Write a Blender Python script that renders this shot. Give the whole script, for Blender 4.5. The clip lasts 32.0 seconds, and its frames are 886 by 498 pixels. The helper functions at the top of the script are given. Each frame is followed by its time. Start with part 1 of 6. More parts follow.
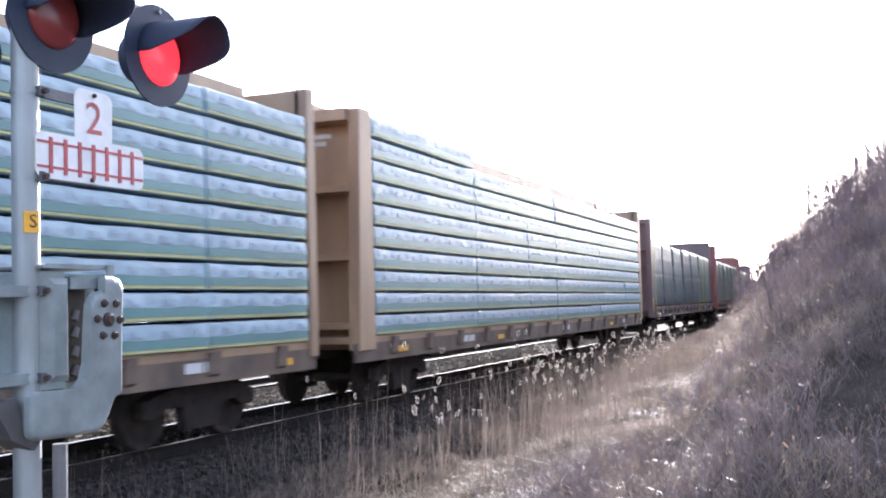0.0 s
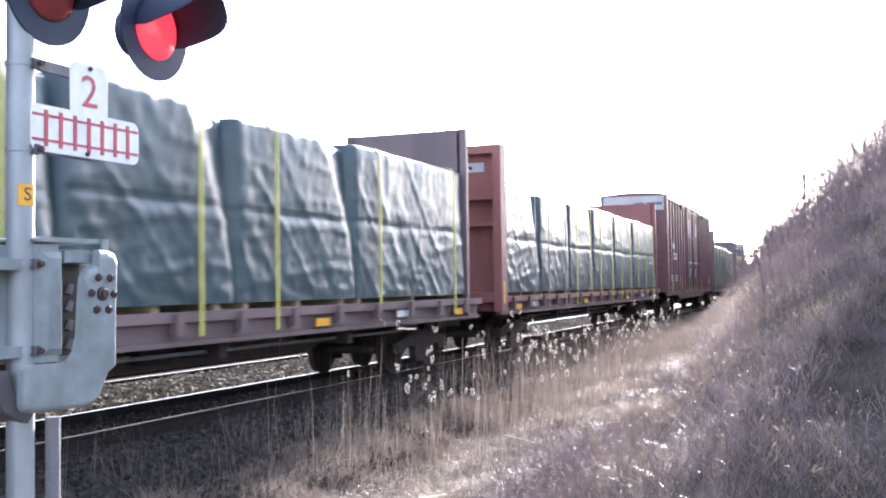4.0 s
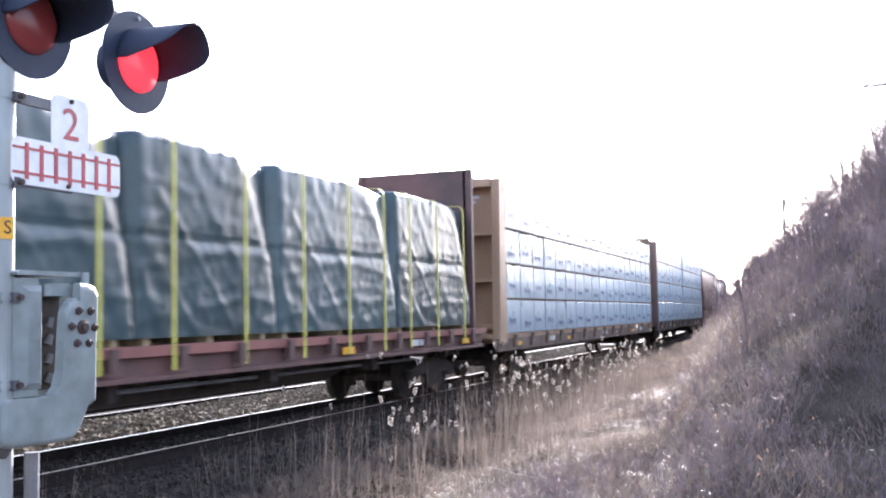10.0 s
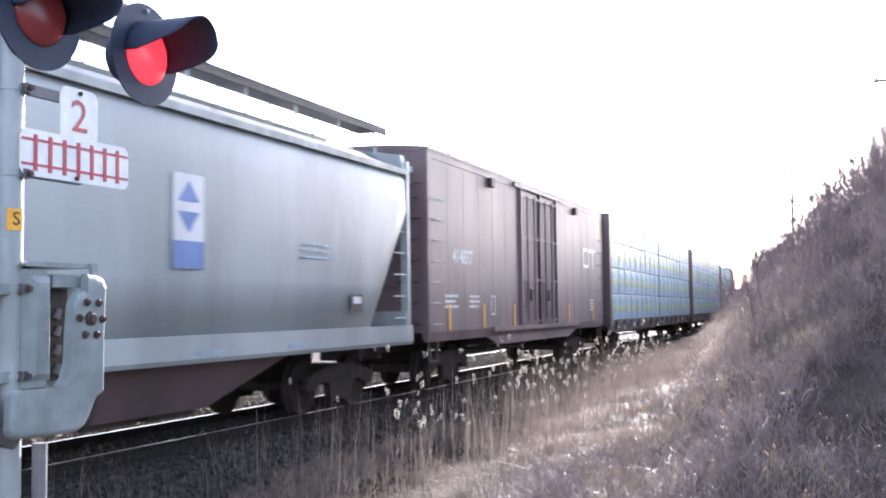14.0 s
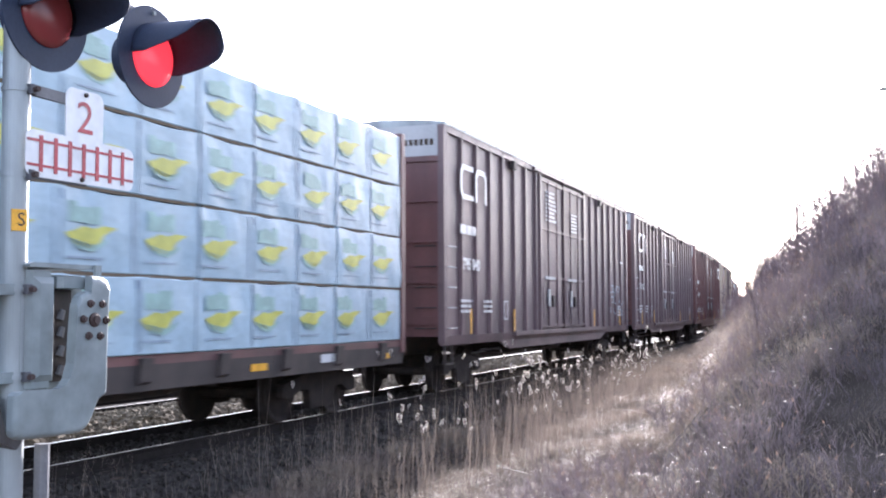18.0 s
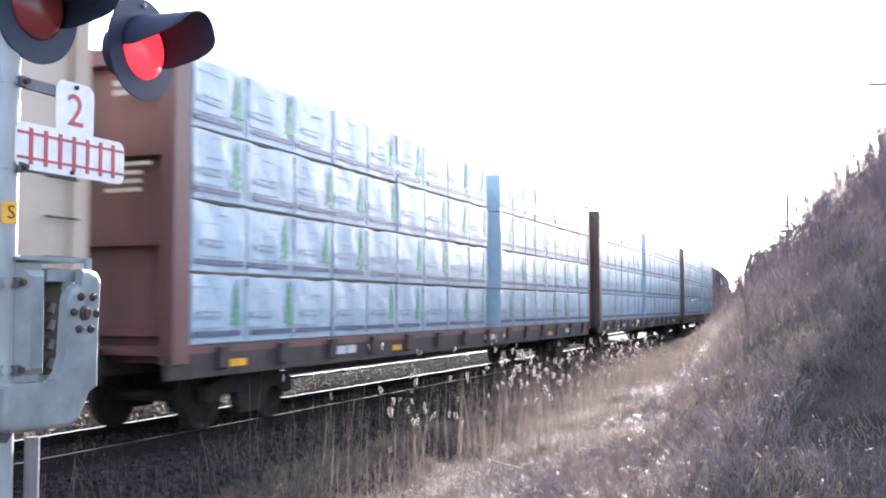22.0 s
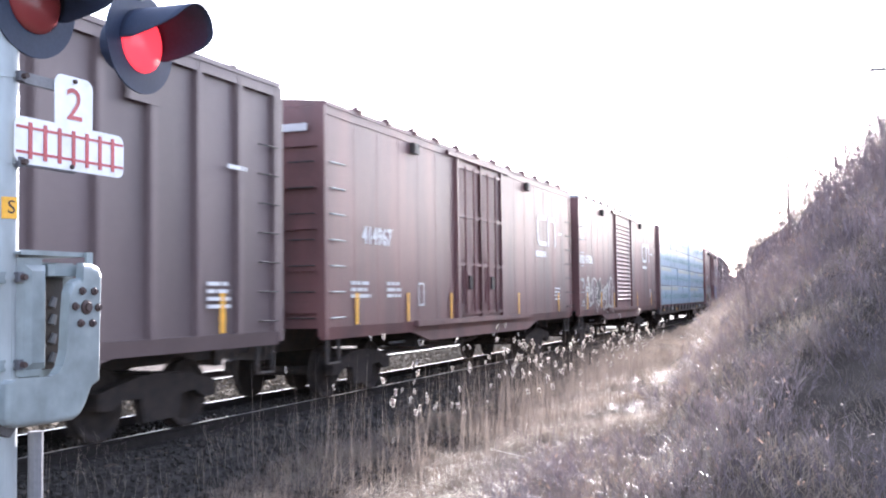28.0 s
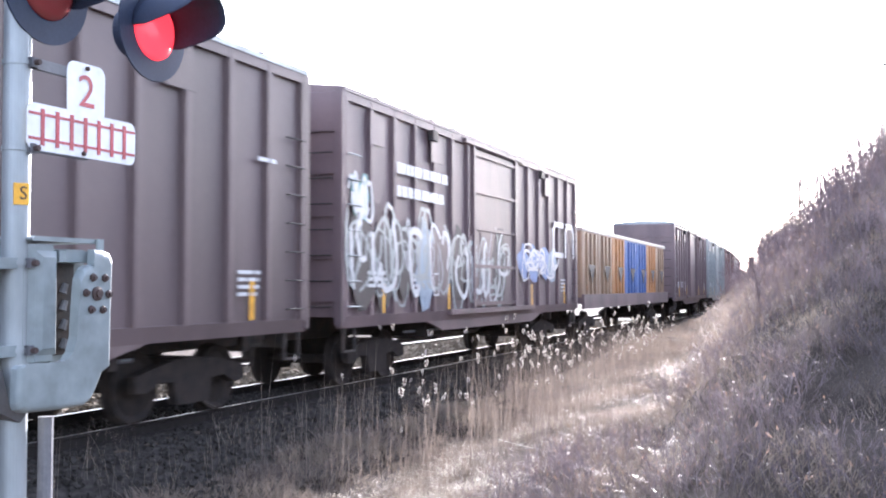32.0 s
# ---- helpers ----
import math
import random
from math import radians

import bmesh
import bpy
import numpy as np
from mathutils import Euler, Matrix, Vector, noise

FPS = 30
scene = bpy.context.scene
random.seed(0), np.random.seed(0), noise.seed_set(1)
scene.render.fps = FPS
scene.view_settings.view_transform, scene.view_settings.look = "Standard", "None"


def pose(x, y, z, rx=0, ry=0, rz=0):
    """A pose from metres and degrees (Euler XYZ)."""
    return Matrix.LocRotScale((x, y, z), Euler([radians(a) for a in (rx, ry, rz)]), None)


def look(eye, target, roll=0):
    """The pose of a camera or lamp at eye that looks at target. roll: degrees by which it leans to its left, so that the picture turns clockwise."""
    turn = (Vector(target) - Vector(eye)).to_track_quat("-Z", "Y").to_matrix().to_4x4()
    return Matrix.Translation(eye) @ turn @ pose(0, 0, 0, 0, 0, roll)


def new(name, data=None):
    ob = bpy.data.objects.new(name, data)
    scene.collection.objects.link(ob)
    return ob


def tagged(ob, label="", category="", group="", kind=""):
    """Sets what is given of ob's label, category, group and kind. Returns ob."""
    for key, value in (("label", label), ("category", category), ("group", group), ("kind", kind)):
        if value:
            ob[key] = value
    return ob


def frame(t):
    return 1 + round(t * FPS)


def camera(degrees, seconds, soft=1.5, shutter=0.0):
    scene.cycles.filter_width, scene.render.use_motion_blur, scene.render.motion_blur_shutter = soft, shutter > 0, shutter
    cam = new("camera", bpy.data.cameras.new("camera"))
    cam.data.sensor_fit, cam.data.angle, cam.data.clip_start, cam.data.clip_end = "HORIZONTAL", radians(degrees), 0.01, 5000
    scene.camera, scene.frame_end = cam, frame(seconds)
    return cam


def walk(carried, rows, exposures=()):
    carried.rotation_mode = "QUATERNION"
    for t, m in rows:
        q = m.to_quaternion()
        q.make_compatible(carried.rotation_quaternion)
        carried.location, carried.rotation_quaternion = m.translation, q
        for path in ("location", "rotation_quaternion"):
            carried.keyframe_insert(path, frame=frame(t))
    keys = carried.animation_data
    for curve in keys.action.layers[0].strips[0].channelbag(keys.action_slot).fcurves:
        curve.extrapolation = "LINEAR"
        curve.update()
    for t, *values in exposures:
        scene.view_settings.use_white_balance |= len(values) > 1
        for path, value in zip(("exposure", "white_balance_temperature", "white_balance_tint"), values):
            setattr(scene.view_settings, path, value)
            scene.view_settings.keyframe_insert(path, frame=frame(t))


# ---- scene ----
cam = camera(45.93, 32.0, soft=2.0, shutter=0.16)
EYE = (0.0, 0.0, 1.45)
# seconds, turn to the left of the track's near tangent, tilt up, lean (degrees)
SWAY = [
    (0.0, 22.92, 3.09, 1.60),
    (0.5, 22.92, 2.98, 1.54),
    (1.0, 22.89, 2.68, 1.33),
    (1.5, 22.89, 2.36, 1.27),
    (2.0, 22.92, 2.15, 1.16),
    (2.5, 22.92, 2.08, 1.11),
    (3.0, 22.70, 2.01, 1.01),
    (3.5, 22.71, 1.94, 0.80),
    (5.5, 22.49, 1.96, 0.58),
    (6.0, 22.41, 1.47, 0.31),
    (6.5, 22.35, 1.14, 0.20),
    (7.0, 22.24, 1.11, 0.13),
    (7.5, 22.15, 1.34, 0.06),
    (8.0, 21.90, 1.64, 0.08),
    (8.5, 21.88, 2.03, 0.65),
    (9.0, 21.81, 2.80, 1.00),
    (9.5, 21.67, 3.65, 1.16),
    (10.0, 21.69, 3.64, 1.09),
    (10.5, 21.83, 3.53, 1.12),
    (11.0, 21.93, 3.20, 0.84),
    (11.5, 22.15, 2.94, 0.63),
    (12.0, 22.09, 2.74, 0.50),
    (12.5, 22.09, 2.58, 0.41),
    (13.0, 22.14, 2.55, 0.50),
    (13.5, 22.19, 2.99, 0.58),
    (14.0, 22.10, 3.29, 0.78),
    (14.5, 22.07, 3.41, 0.82),
    (16.5, 22.61, 3.14, 0.40),
    (17.0, 22.56, 3.09, 0.26),
    (17.5, 22.46, 3.38, 0.34),
    (18.0, 22.31, 3.54, 0.24),
    (18.5, 22.28, 3.56, 0.30),
    (19.0, 22.15, 3.63, 0.38),
    (19.5, 22.10, 3.50, 0.46),
    (20.0, 22.03, 3.32, 0.47),
    (20.5, 22.03, 3.27, 0.35),
    (21.0, 21.87, 3.29, 0.25),
    (21.5, 21.82, 3.28, 0.16),
    (22.0, 21.84, 3.20, 0.14),
    (22.5, 21.84, 3.03, 0.07),
    (23.0, 21.83, 2.81, -0.01),
    (23.5, 21.77, 2.67, -0.01),
    (24.0, 21.58, 2.54, -0.13),
    (24.5, 21.62, 2.55, -0.16),
    (25.0, 21.46, 2.51, -0.24),
    (25.5, 21.46, 2.41, -0.17),
    (27.5, 21.70, 2.44, 0.38),
    (28.0, 21.88, 2.67, 0.75),
    (28.5, 22.00, 2.82, 0.84),
    (29.0, 22.21, 2.91, 0.88),
    (29.5, 22.31, 2.82, 0.70),
    (30.0, 22.58, 2.67, 0.49),
    (30.5, 22.53, 2.51, 0.31),
    (31.0, 22.57, 2.39, 0.26),
    (31.5, 22.45, 2.29, 0.16),
    (32.0, 22.43, 2.15, 0.12),
]
# the film camera opens up when dark cars fill its picture
LIGHTING = [(0, 1.8), (1.5, 1.85), (3, 2.0), (6, 2.3), (9, 2.35), (10, 1.98), (11, 1.82), (12, 1.8), (13, 1.95), (15, 1.95), (17, 1.75), (18, 1.9), (19, 2.2),
            (21, 2.25), (22, 2.0), (23, 1.85), (24, 1.75), (25, 1.9), (26, 2.2), (28, 2.3), (29, 2.25), (30, 2.0), (31, 2.2), (32, 2.3)]
walk(cam, [(t, pose(*EYE, 0, 0, turn) @ pose(0, 0, 0, 90 + tilt) @ pose(0, 0, 0, 0, 0, -lean))
           for t, turn, tilt, lean in SWAY], exposures=[(t, e + 0.29, 5900, 20) for t, e in LIGHTING])

# ---- world and sun ----
SUN_TURN, SUN_UP = 7.0, 18.5      # degrees left of +y, and above the horizon
world = bpy.data.worlds.new("world")
scene.world = world
world.use_nodes = True
wn = world.node_tree.nodes
sky = wn.new("ShaderNodeTexSky")
sky.sky_type = "NISHITA"
sky.sun_disc = False
sky.sun_elevation = radians(SUN_UP)
sky.sun_rotation = radians(-SUN_TURN)
sky.air_density, sky.dust_density, sky.ozone_density = 1.0, 1.5, 1.5
haze = wn.new("ShaderNodeHueSaturation")        # thin spring haze pales the blue
haze.inputs["Saturation"].default_value = 0.55
world.node_tree.links.new(sky.outputs[0], haze.inputs["Color"])
world.node_tree.links.new(haze.outputs[0], wn["Background"].inputs[0])
wn["Background"].inputs[1].default_value = 0.15
sun = new("sun", bpy.data.lights.new("sun", "SUN"))
sun.data.energy, sun.data.angle, sun.data.color = 5.0, radians(0.6), (1.0, 0.95, 0.87)
a, e = radians(SUN_TURN), radians(SUN_UP)
to_sun = Vector((-math.sin(a) * math.cos(e), math.cos(a) * math.cos(e), math.sin(e)))
sun.matrix_world = look(to_sun * 100, (0, 0, 0))

# ---- materials ----
def material(name, colour, rough=0.6, metal=0.0, spot=0.25, scale=6.0, fine=60.0, bump=0.2, tint=None, random_v=0.0,
             through_light=0.0, streak=0.0, coords="Object", spec=0.5):
    """A surface with broad stains, fine grain and relief; tint is the stains' colour."""
    m = bpy.data.materials.new(name)
    m.use_nodes = True
    n, l = m.node_tree.nodes, m.node_tree.links
    b = n["Principled BSDF"]
    b.inputs["Roughness"].default_value, b.inputs["Metallic"].default_value = rough, metal
    b.inputs["Specular IOR Level"].default_value = spec
    tc = n.new("ShaderNodeTexCoord")
    src = tc.outputs[coords]
    if streak:
        mp = n.new("ShaderNodeMapping")
        mp.inputs["Scale"].default_value = (1.0, 1.0, 1.0 / streak)
        l.new(src, mp.inputs[0])
        src = mp.outputs[0]
    big = n.new("ShaderNodeTexNoise")
    big.inputs["Scale"].default_value, big.inputs["Detail"].default_value = scale, 5
    small = n.new("ShaderNodeTexNoise")
    small.inputs["Scale"].default_value, small.inputs["Detail"].default_value = fine, 3
    l.new(src, big.inputs["Vector"])
    l.new(src, small.inputs["Vector"])
    ramp = n.new("ShaderNodeValToRGB")
    c2 = tint or tuple(c * (1 - spot) for c in colour)
    ramp.color_ramp.elements[0].position, ramp.color_ramp.elements[1].position = 0.36, 0.62
    ramp.color_ramp.elements[0].color, ramp.color_ramp.elements[1].color = (*c2, 1), (*colour, 1)
    l.new(big.outputs[0], ramp.inputs[0])
    mix = n.new("ShaderNodeMix")
    mix.data_type, mix.blend_type = "RGBA", "MULTIPLY"
    mix.inputs[0].default_value = 0.35
    l.new(ramp.outputs[0], mix.inputs[6])
    l.new(small.outputs[0], mix.inputs[7])
    gain = n.new("ShaderNodeHueSaturation")
    gain.inputs["Value"].default_value = 1.2
    l.new(mix.outputs[2], gain.inputs["Color"])
    if random_v:
        info = n.new("ShaderNodeObjectInfo")
        mr = n.new("ShaderNodeMapRange")
        mr.inputs["To Min"].default_value, mr.inputs["To Max"].default_value = 1.2 * (1 - random_v), 1.2 * (1 + random_v)
        l.new(info.outputs["Random"], mr.inputs[0])
        l.new(mr.outputs[0], gain.inputs["Value"])
    l.new(gain.outputs[0], b.inputs["Base Color"])
    bp = n.new("ShaderNodeBump")
    bp.inputs["Strength"].default_value, bp.inputs["Distance"].default_value = bump, 0.01
    l.new(small.outputs[0], bp.inputs["Height"])
    l.new(bp.outputs[0], b.inputs["Normal"])
    if through_light:
        tr = n.new("ShaderNodeBsdfTranslucent")
        l.new(gain.outputs[0], tr.inputs["Color"])
        add = n.new("ShaderNodeMixShader")
        add.inputs[0].default_value = through_light
        l.new(b.outputs[0], add.inputs[1])
        l.new(tr.outputs[0], add.inputs[2])
        l.new(add.outputs[0], n["Material Output"].inputs[0])
    return m


def glow(name, colour, strength):
    m = bpy.data.materials.new(name)
    m.use_nodes = True
    b = m.node_tree.nodes["Principled BSDF"]
    b.inputs["Base Color"].default_value = (*colour, 1)
    b.inputs["Emission Color"].default_value = (*colour, 1)
    b.inputs["Emission Strength"].default_value = strength
    b.inputs["Roughness"].default_value = 0.25
    return m


OXIDE = material("oxide_red_paint", (0.158, 0.072, 0.068), 0.5, streak=5, scale=1.1, tint=(0.092, 0.048, 0.048), coords="Object")
DARK = material("dark_brown_paint", (0.125, 0.09, 0.09), 0.5, streak=5, scale=1.1)
BLACK = material("sooty_steel", (0.025, 0.023, 0.022), 0.6, tint=(0.05, 0.035, 0.028))
TAN = material("tan_paint", (0.35, 0.235, 0.145), 0.5, streak=4, scale=1.2, tint=(0.22, 0.145, 0.095))
# darker red; on the flat cars it stands for shade on the red paint
DARK_RED = material("dark_red_paint", (0.13, 0.062, 0.056), 0.6, scale=1.4, tint=(0.07, 0.042, 0.04))
DEEP_BROWN = material("deep_brown_paint", (0.062, 0.05, 0.047), 0.6, scale=1.4, tint=(0.035, 0.03, 0.03))
PALE_TAN = material("faded_tan_paint", (0.47, 0.40, 0.32), 0.5, streak=4, scale=1.2, tint=(0.38, 0.29, 0.21))
ORANGE = material("orange_yellow_paint", (0.52, 0.31, 0.12), 0.5, streak=2, scale=1.2, tint=(0.40, 0.22, 0.09))
# tan paint darkened for grime and for the shade on the sills
DIRTY_SHADED_TAN = material("grimy_shaded_tan_paint", (0.17, 0.125, 0.095), 0.6, scale=1.4, tint=(0.08, 0.062, 0.055))
PALE_STRAP = material("pale_webbing", (0.34, 0.32, 0.28), 0.6)
RAIL = material("rail_steel", (0.022, 0.019, 0.018), 0.8, 0.0, spec=0.1)
RAIL_HEAD = material("polished_rail_head", (0.45, 0.43, 0.41), 0.32, 0.9, spot=0.1)
# one ballast in two tones: dark for shaded stone, paler for sunlit stone
DARK_STONE = material("dark_ballast_stone", (0.055, 0.050, 0.046), 0.95, spot=0.5, scale=9, fine=30, bump=0.6, spec=0.04)
SUNLIT_STONE = material("sunlit_ballast_stone", (0.19, 0.16, 0.12), 0.9, spot=0.6, scale=14, fine=40, bump=0.4, spec=0.06)
# the same rail head, coloured darker to stand for shade and a weaker glint
RAIL_DIMMED = material("dimmed_rail_head", (0.12, 0.11, 0.105), 0.5, 0.4, spot=0.3)
SOIL = material("dead_grass_soil", (0.085, 0.070, 0.060), 1.0, spot=0.45, scale=1.3, fine=25, bump=1.0, coords="Object", spec=0.03)
WRAP = material("white_lumber_wrap", (0.348, 0.47, 0.548), 0.40, spot=0.12, scale=3, fine=14, bump=0.18, random_v=0.06)
TARP = material("grey_tarp", (0.058, 0.100, 0.114), 0.34, spot=0.3, scale=0.8, fine=9, bump=0.25, random_v=0.2, through_light=0.08)
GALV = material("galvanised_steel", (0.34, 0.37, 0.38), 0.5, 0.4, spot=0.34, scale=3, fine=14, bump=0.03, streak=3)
TIE = material("creosoted_wood", (0.075, 0.06, 0.05), 0.95, streak=0.2, spec=0.05)
IRON = material("weathered_iron", (0.10, 0.10, 0.11), 0.6, 0.3)
RUST = material("rusty_bolts", (0.052, 0.030, 0.026), 0.7)
GREY_PAINT = material("pale_grey_paint", (0.215, 0.25, 0.256), 0.42, scale=5, fine=16, tint=(0.155, 0.18, 0.185), bump=0.05)
SIGN_WHITE = material("white_sign_sheet", (0.70, 0.71, 0.72), 0.35, spot=0.06, fine=12, bump=0.02)
SIGN_RED = material("sign_red", (0.42, 0.05, 0.06), 0.4)
YELLOW = material("yellow_reflector", (0.85, 0.43, 0.03), 0.4)
LAMP_BLACK = material("black_lamp_paint", (0.030, 0.040, 0.070), 0.55, spec=0.3, bump=0.02, spot=0.1)
LAMP_ON = glow("lit_red_lens", (1.0, 0.045, 0.06), 0.30)
LAMP_OFF = glow("unlit_red_lens", (0.21, 0.035, 0.035), 0.0)
GREEN_DARK = material("faded_green_paint", (0.088, 0.092, 0.085), 0.55, streak=4, scale=1.2)
PLUM = material("faded_brown_paint", (0.160, 0.110, 0.114), 0.5, streak=5, scale=1.0, tint=(0.10, 0.07, 0.075))
RED_PAINT = material("red_paint", (0.23, 0.085, 0.075), 0.55, streak=4, scale=1.2)
HOPPER_GREY = material("grey_hopper_paint", (0.315, 0.345, 0.345), 0.4, streak=4, scale=1.0)
END_WHITE = material("chalky_white_paint", (0.40, 0.41, 0.42), 0.5, spot=0.15, scale=1.5, streak=3)
WHITE = material("white_stencil_paint", (0.58, 0.59, 0.60), 0.5, spot=0.12, scale=2)
INK_BLUE = material("dark_blue_print", (0.08, 0.11, 0.19), 0.45)
INK_SOFT = material("grey_blue_print", (0.28, 0.36, 0.45), 0.45)
INK_GREEN = material("green_print", (0.12, 0.36, 0.20), 0.45)
INK_NAVY = material("faded_navy_print", (0.16, 0.23, 0.36), 0.45, spot=0.3, scale=4)
INK_TEAL = material("pale_teal_print", (0.30, 0.47, 0.44), 0.45)
TEAL_BAND = material("teal_print", (0.12, 0.255, 0.26), 0.42, spot=0.2, scale=2)
DULL_YELLOW = material("dull_yellow_print", (0.46, 0.47, 0.20), 0.5, spot=0.25, scale=2)
INK_FAINT = material("faint_grey_print", (0.36, 0.46, 0.54), 0.45)
INK_PINE = material("pine_green_print", (0.09, 0.27, 0.22), 0.45)
PAPER = material("beige_wrap_paper", (0.47, 0.50, 0.42), 0.5, spot=0.15, scale=3)
PIPE = material("dull_grey_pipe", (0.16, 0.16, 0.17), 0.6)
REED = material("dry_reed", (0.215, 0.174, 0.142), 0.5, tint=(0.095, 0.077, 0.070), scale=2.2, through_light=0.35)
PLUME = material("pale_reed_plume", (0.92, 0.89, 0.82), 0.6, spot=0.08, through_light=0.75)
# straw much paler than the grass, so that glints lie in its colour
STRAW = material("glint_pale_straw", (0.82, 0.745, 0.61), 0.42, spot=0.45, scale=3, through_light=0.55)
GRASS = material("dead_grass", (0.265, 0.216, 0.168), 0.55, tint=(0.125, 0.101, 0.090), scale=0.7, through_light=0.3)
TWIG = material("bare_twigs", (0.16, 0.12, 0.115), 0.8)
BRUSH = material("bare_brush_twigs", (0.215, 0.170, 0.176), 0.75, tint=(0.115, 0.093, 0.106), scale=0.6, through_light=0.10)
DRY_LEAF = material("dry_leaf", (0.25, 0.17, 0.13), 0.7, through_light=0.4)
POLE_WOOD = material("weathered_pole", (0.22, 0.20, 0.19), 0.85, streak=6)
INK_YELLOW = material("yellow_print", (0.52, 0.52, 0.10), 0.45)
STRAP = material("yellow_webbing", (0.62, 0.60, 0.12), 0.6)
# batten wood darkened in colour for the shade between the tiers
SHADED_WOOD = material("shaded_batten", (0.16, 0.125, 0.09), 0.85, scale=8, fine=60, spec=0.1)
LUMBER = material("sawn_lumber", (0.50, 0.40, 0.24), 0.7, scale=12, fine=90)
TRUCK = material("dusty_truck_steel", (0.024, 0.020, 0.019), 0.8, tint=(0.036, 0.028, 0.024), spec=0.15)
CLAY = material("orange_container_paint", (0.50, 0.25, 0.10), 0.5, streak=3)
BLUE = material("blue_container_paint", (0.10, 0.18, 0.42), 0.5, streak=3)
PALE = material("pale_boxcar_paint", (0.45, 0.42, 0.38), 0.5, streak=3)
TEAL_SPRAY = material("teal_spray", (0.12, 0.33, 0.32), 0.5)
LILAC_SPRAY = material("lilac_spray", (0.30, 0.29, 0.46), 0.5)
BLUE_SPRAY = material("blue_spray", (0.16, 0.25, 0.50), 0.5)
LIME_SPRAY = material("green_spray", (0.30, 0.42, 0.22), 0.5)

# ---- geometry helpers ----
class Mesh:
    """Collects boxes, prisms and rings, and links them as one mesh."""

    def __init__(self):
        self.v, self.f = [], []

    def add(self, verts, faces):
        k = len(self.v)
        self.v += [tuple(p) for p in verts]
        self.f += [tuple(i + k for i in fc) for fc in faces]
        return self

    def box(self, x0, x1, y0, y1, z0, z1, m=None, bevel=0.0):
        c = min(bevel, abs(x1 - x0) / 3, abs(y1 - y0) / 3)
        if c > 0:
            ring = [(x0 + c, y0), (x1 - c, y0), (x1, y0 + c), (x1, y1 - c), (x1 - c, y1), (x0 + c, y1), (x0, y1 - c), (x0, y0 + c)]
        else:
            ring = [(x0, y0), (x1, y0), (x1, y1), (x0, y1)]
        return self.prism([(x, y, z0) for x, y in ring], [(x, y, z1) for x, y in ring], m)

    def prism(self, low, high, m=None):
        n = len(low)
        vs = list(low) + list(high)
        if m is not None:
            vs = [m @ Vector(p) for p in vs]
        fs = [tuple(range(n - 1, -1, -1)), tuple(range(n, 2 * n))]
        fs += [(i, (i + 1) % n, n + (i + 1) % n, n + i) for i in range(n)]
        return self.add(vs, fs)

    def along_y(self, outline, y0, y1):
        """An outline of (x, z) points, extruded from y0 to y1."""
        return self.prism([(x, y0, z) for x, z in outline], [(x, y1, z) for x, z in outline])

    def along_x(self, outline, x0, x1):
        return self.prism([(x0, y, z) for y, z in outline], [(x1, y, z) for y, z in outline])

    def tube(self, a, b, r0, r1=None, n=10):
        r1 = r0 if r1 is None else r1
        a, b = Vector(a), Vector(b)
        q = (b - a).to_track_quat("Z", "Y")
        ring = [(math.cos(2 * math.pi * i / n), math.sin(2 * math.pi * i / n)) for i in range(n)]
        return self.prism([a + q @ Vector((c * r0, s * r0, 0)) for c, s in ring],
                          [b + q @ Vector((c * r1, s * r1, 0)) for c, s in ring])

    def lathe(self, profile, m=None, n=24):
        """Turns (radius, height) pairs about z; both ends are closed."""
        vs = [(r * math.cos(2 * math.pi * i / n), r * math.sin(2 * math.pi * i / n), h) for r, h in profile for i in range(n)]
        if m is not None:
            vs = [m @ Vector(p) for p in vs]
        k = len(profile)
        fs = [(j * n + i, j * n + (i + 1) % n, (j + 1) * n + (i + 1) % n, (j + 1) * n + i) for j in range(k - 1) for i in range(n)]
        fs += [tuple(range(n - 1, -1, -1)), tuple((k - 1) * n + i for i in range(n))]
        return self.add(vs, fs)

    def data(self, name, mat, smooth=False):
        me = bpy.data.meshes.new(name)
        me.from_pydata(self.v, [], self.f)
        me.materials.append(mat)
        if smooth:
            me.shade_smooth()
        me.update()
        return me


def part(name, mesh, mat, parent=None, label="", smooth=False, at=None):
    data = mesh if isinstance(mesh, bpy.types.Mesh) else mesh.data(name, mat, smooth)
    ob = new(name, data)
    if parent is not None:
        ob.parent = parent
    if at is not None:
        ob.matrix_basis = at if isinstance(at, Matrix) else Matrix.Translation(at)
    return tagged(ob, label=label)


# The track lies on one long curve; s runs along it, out is the distance towards the camera's side of its centre line.
RADIUS, CENTRE_X = 1188.4, -1196.3
R_MID = RADIUS - 1.5
SPEED = 23.164
RAIL_Z = -0.255        # top of the rails


def on_track(s, out=0.0, z=0.0):
    f = s / RADIUS
    r = R_MID + out
    return Vector((CENTRE_X + r * math.cos(f), r * math.sin(f), z))


def track_pose(s, out=0.0, z=0.0):
    return Matrix.Translation(on_track(s, out, z)) @ pose(0, 0, 0, 0, 0, math.degrees(s / RADIUS))

# ---- ground, bank and track ----
def smooth_step(a, b, x):
    t = min(max((x - a) / (b - a), 0.0), 1.0)
    return t * t * (3 - 2 * t)


def between(rows, x):
    if x <= rows[0][0]:
        return rows[0][1]
    for (a, p), (b, q) in zip(rows, rows[1:]):
        if x <= b:
            return p + (q - p) * (x - a) / (b - a)
    return rows[-1][1]


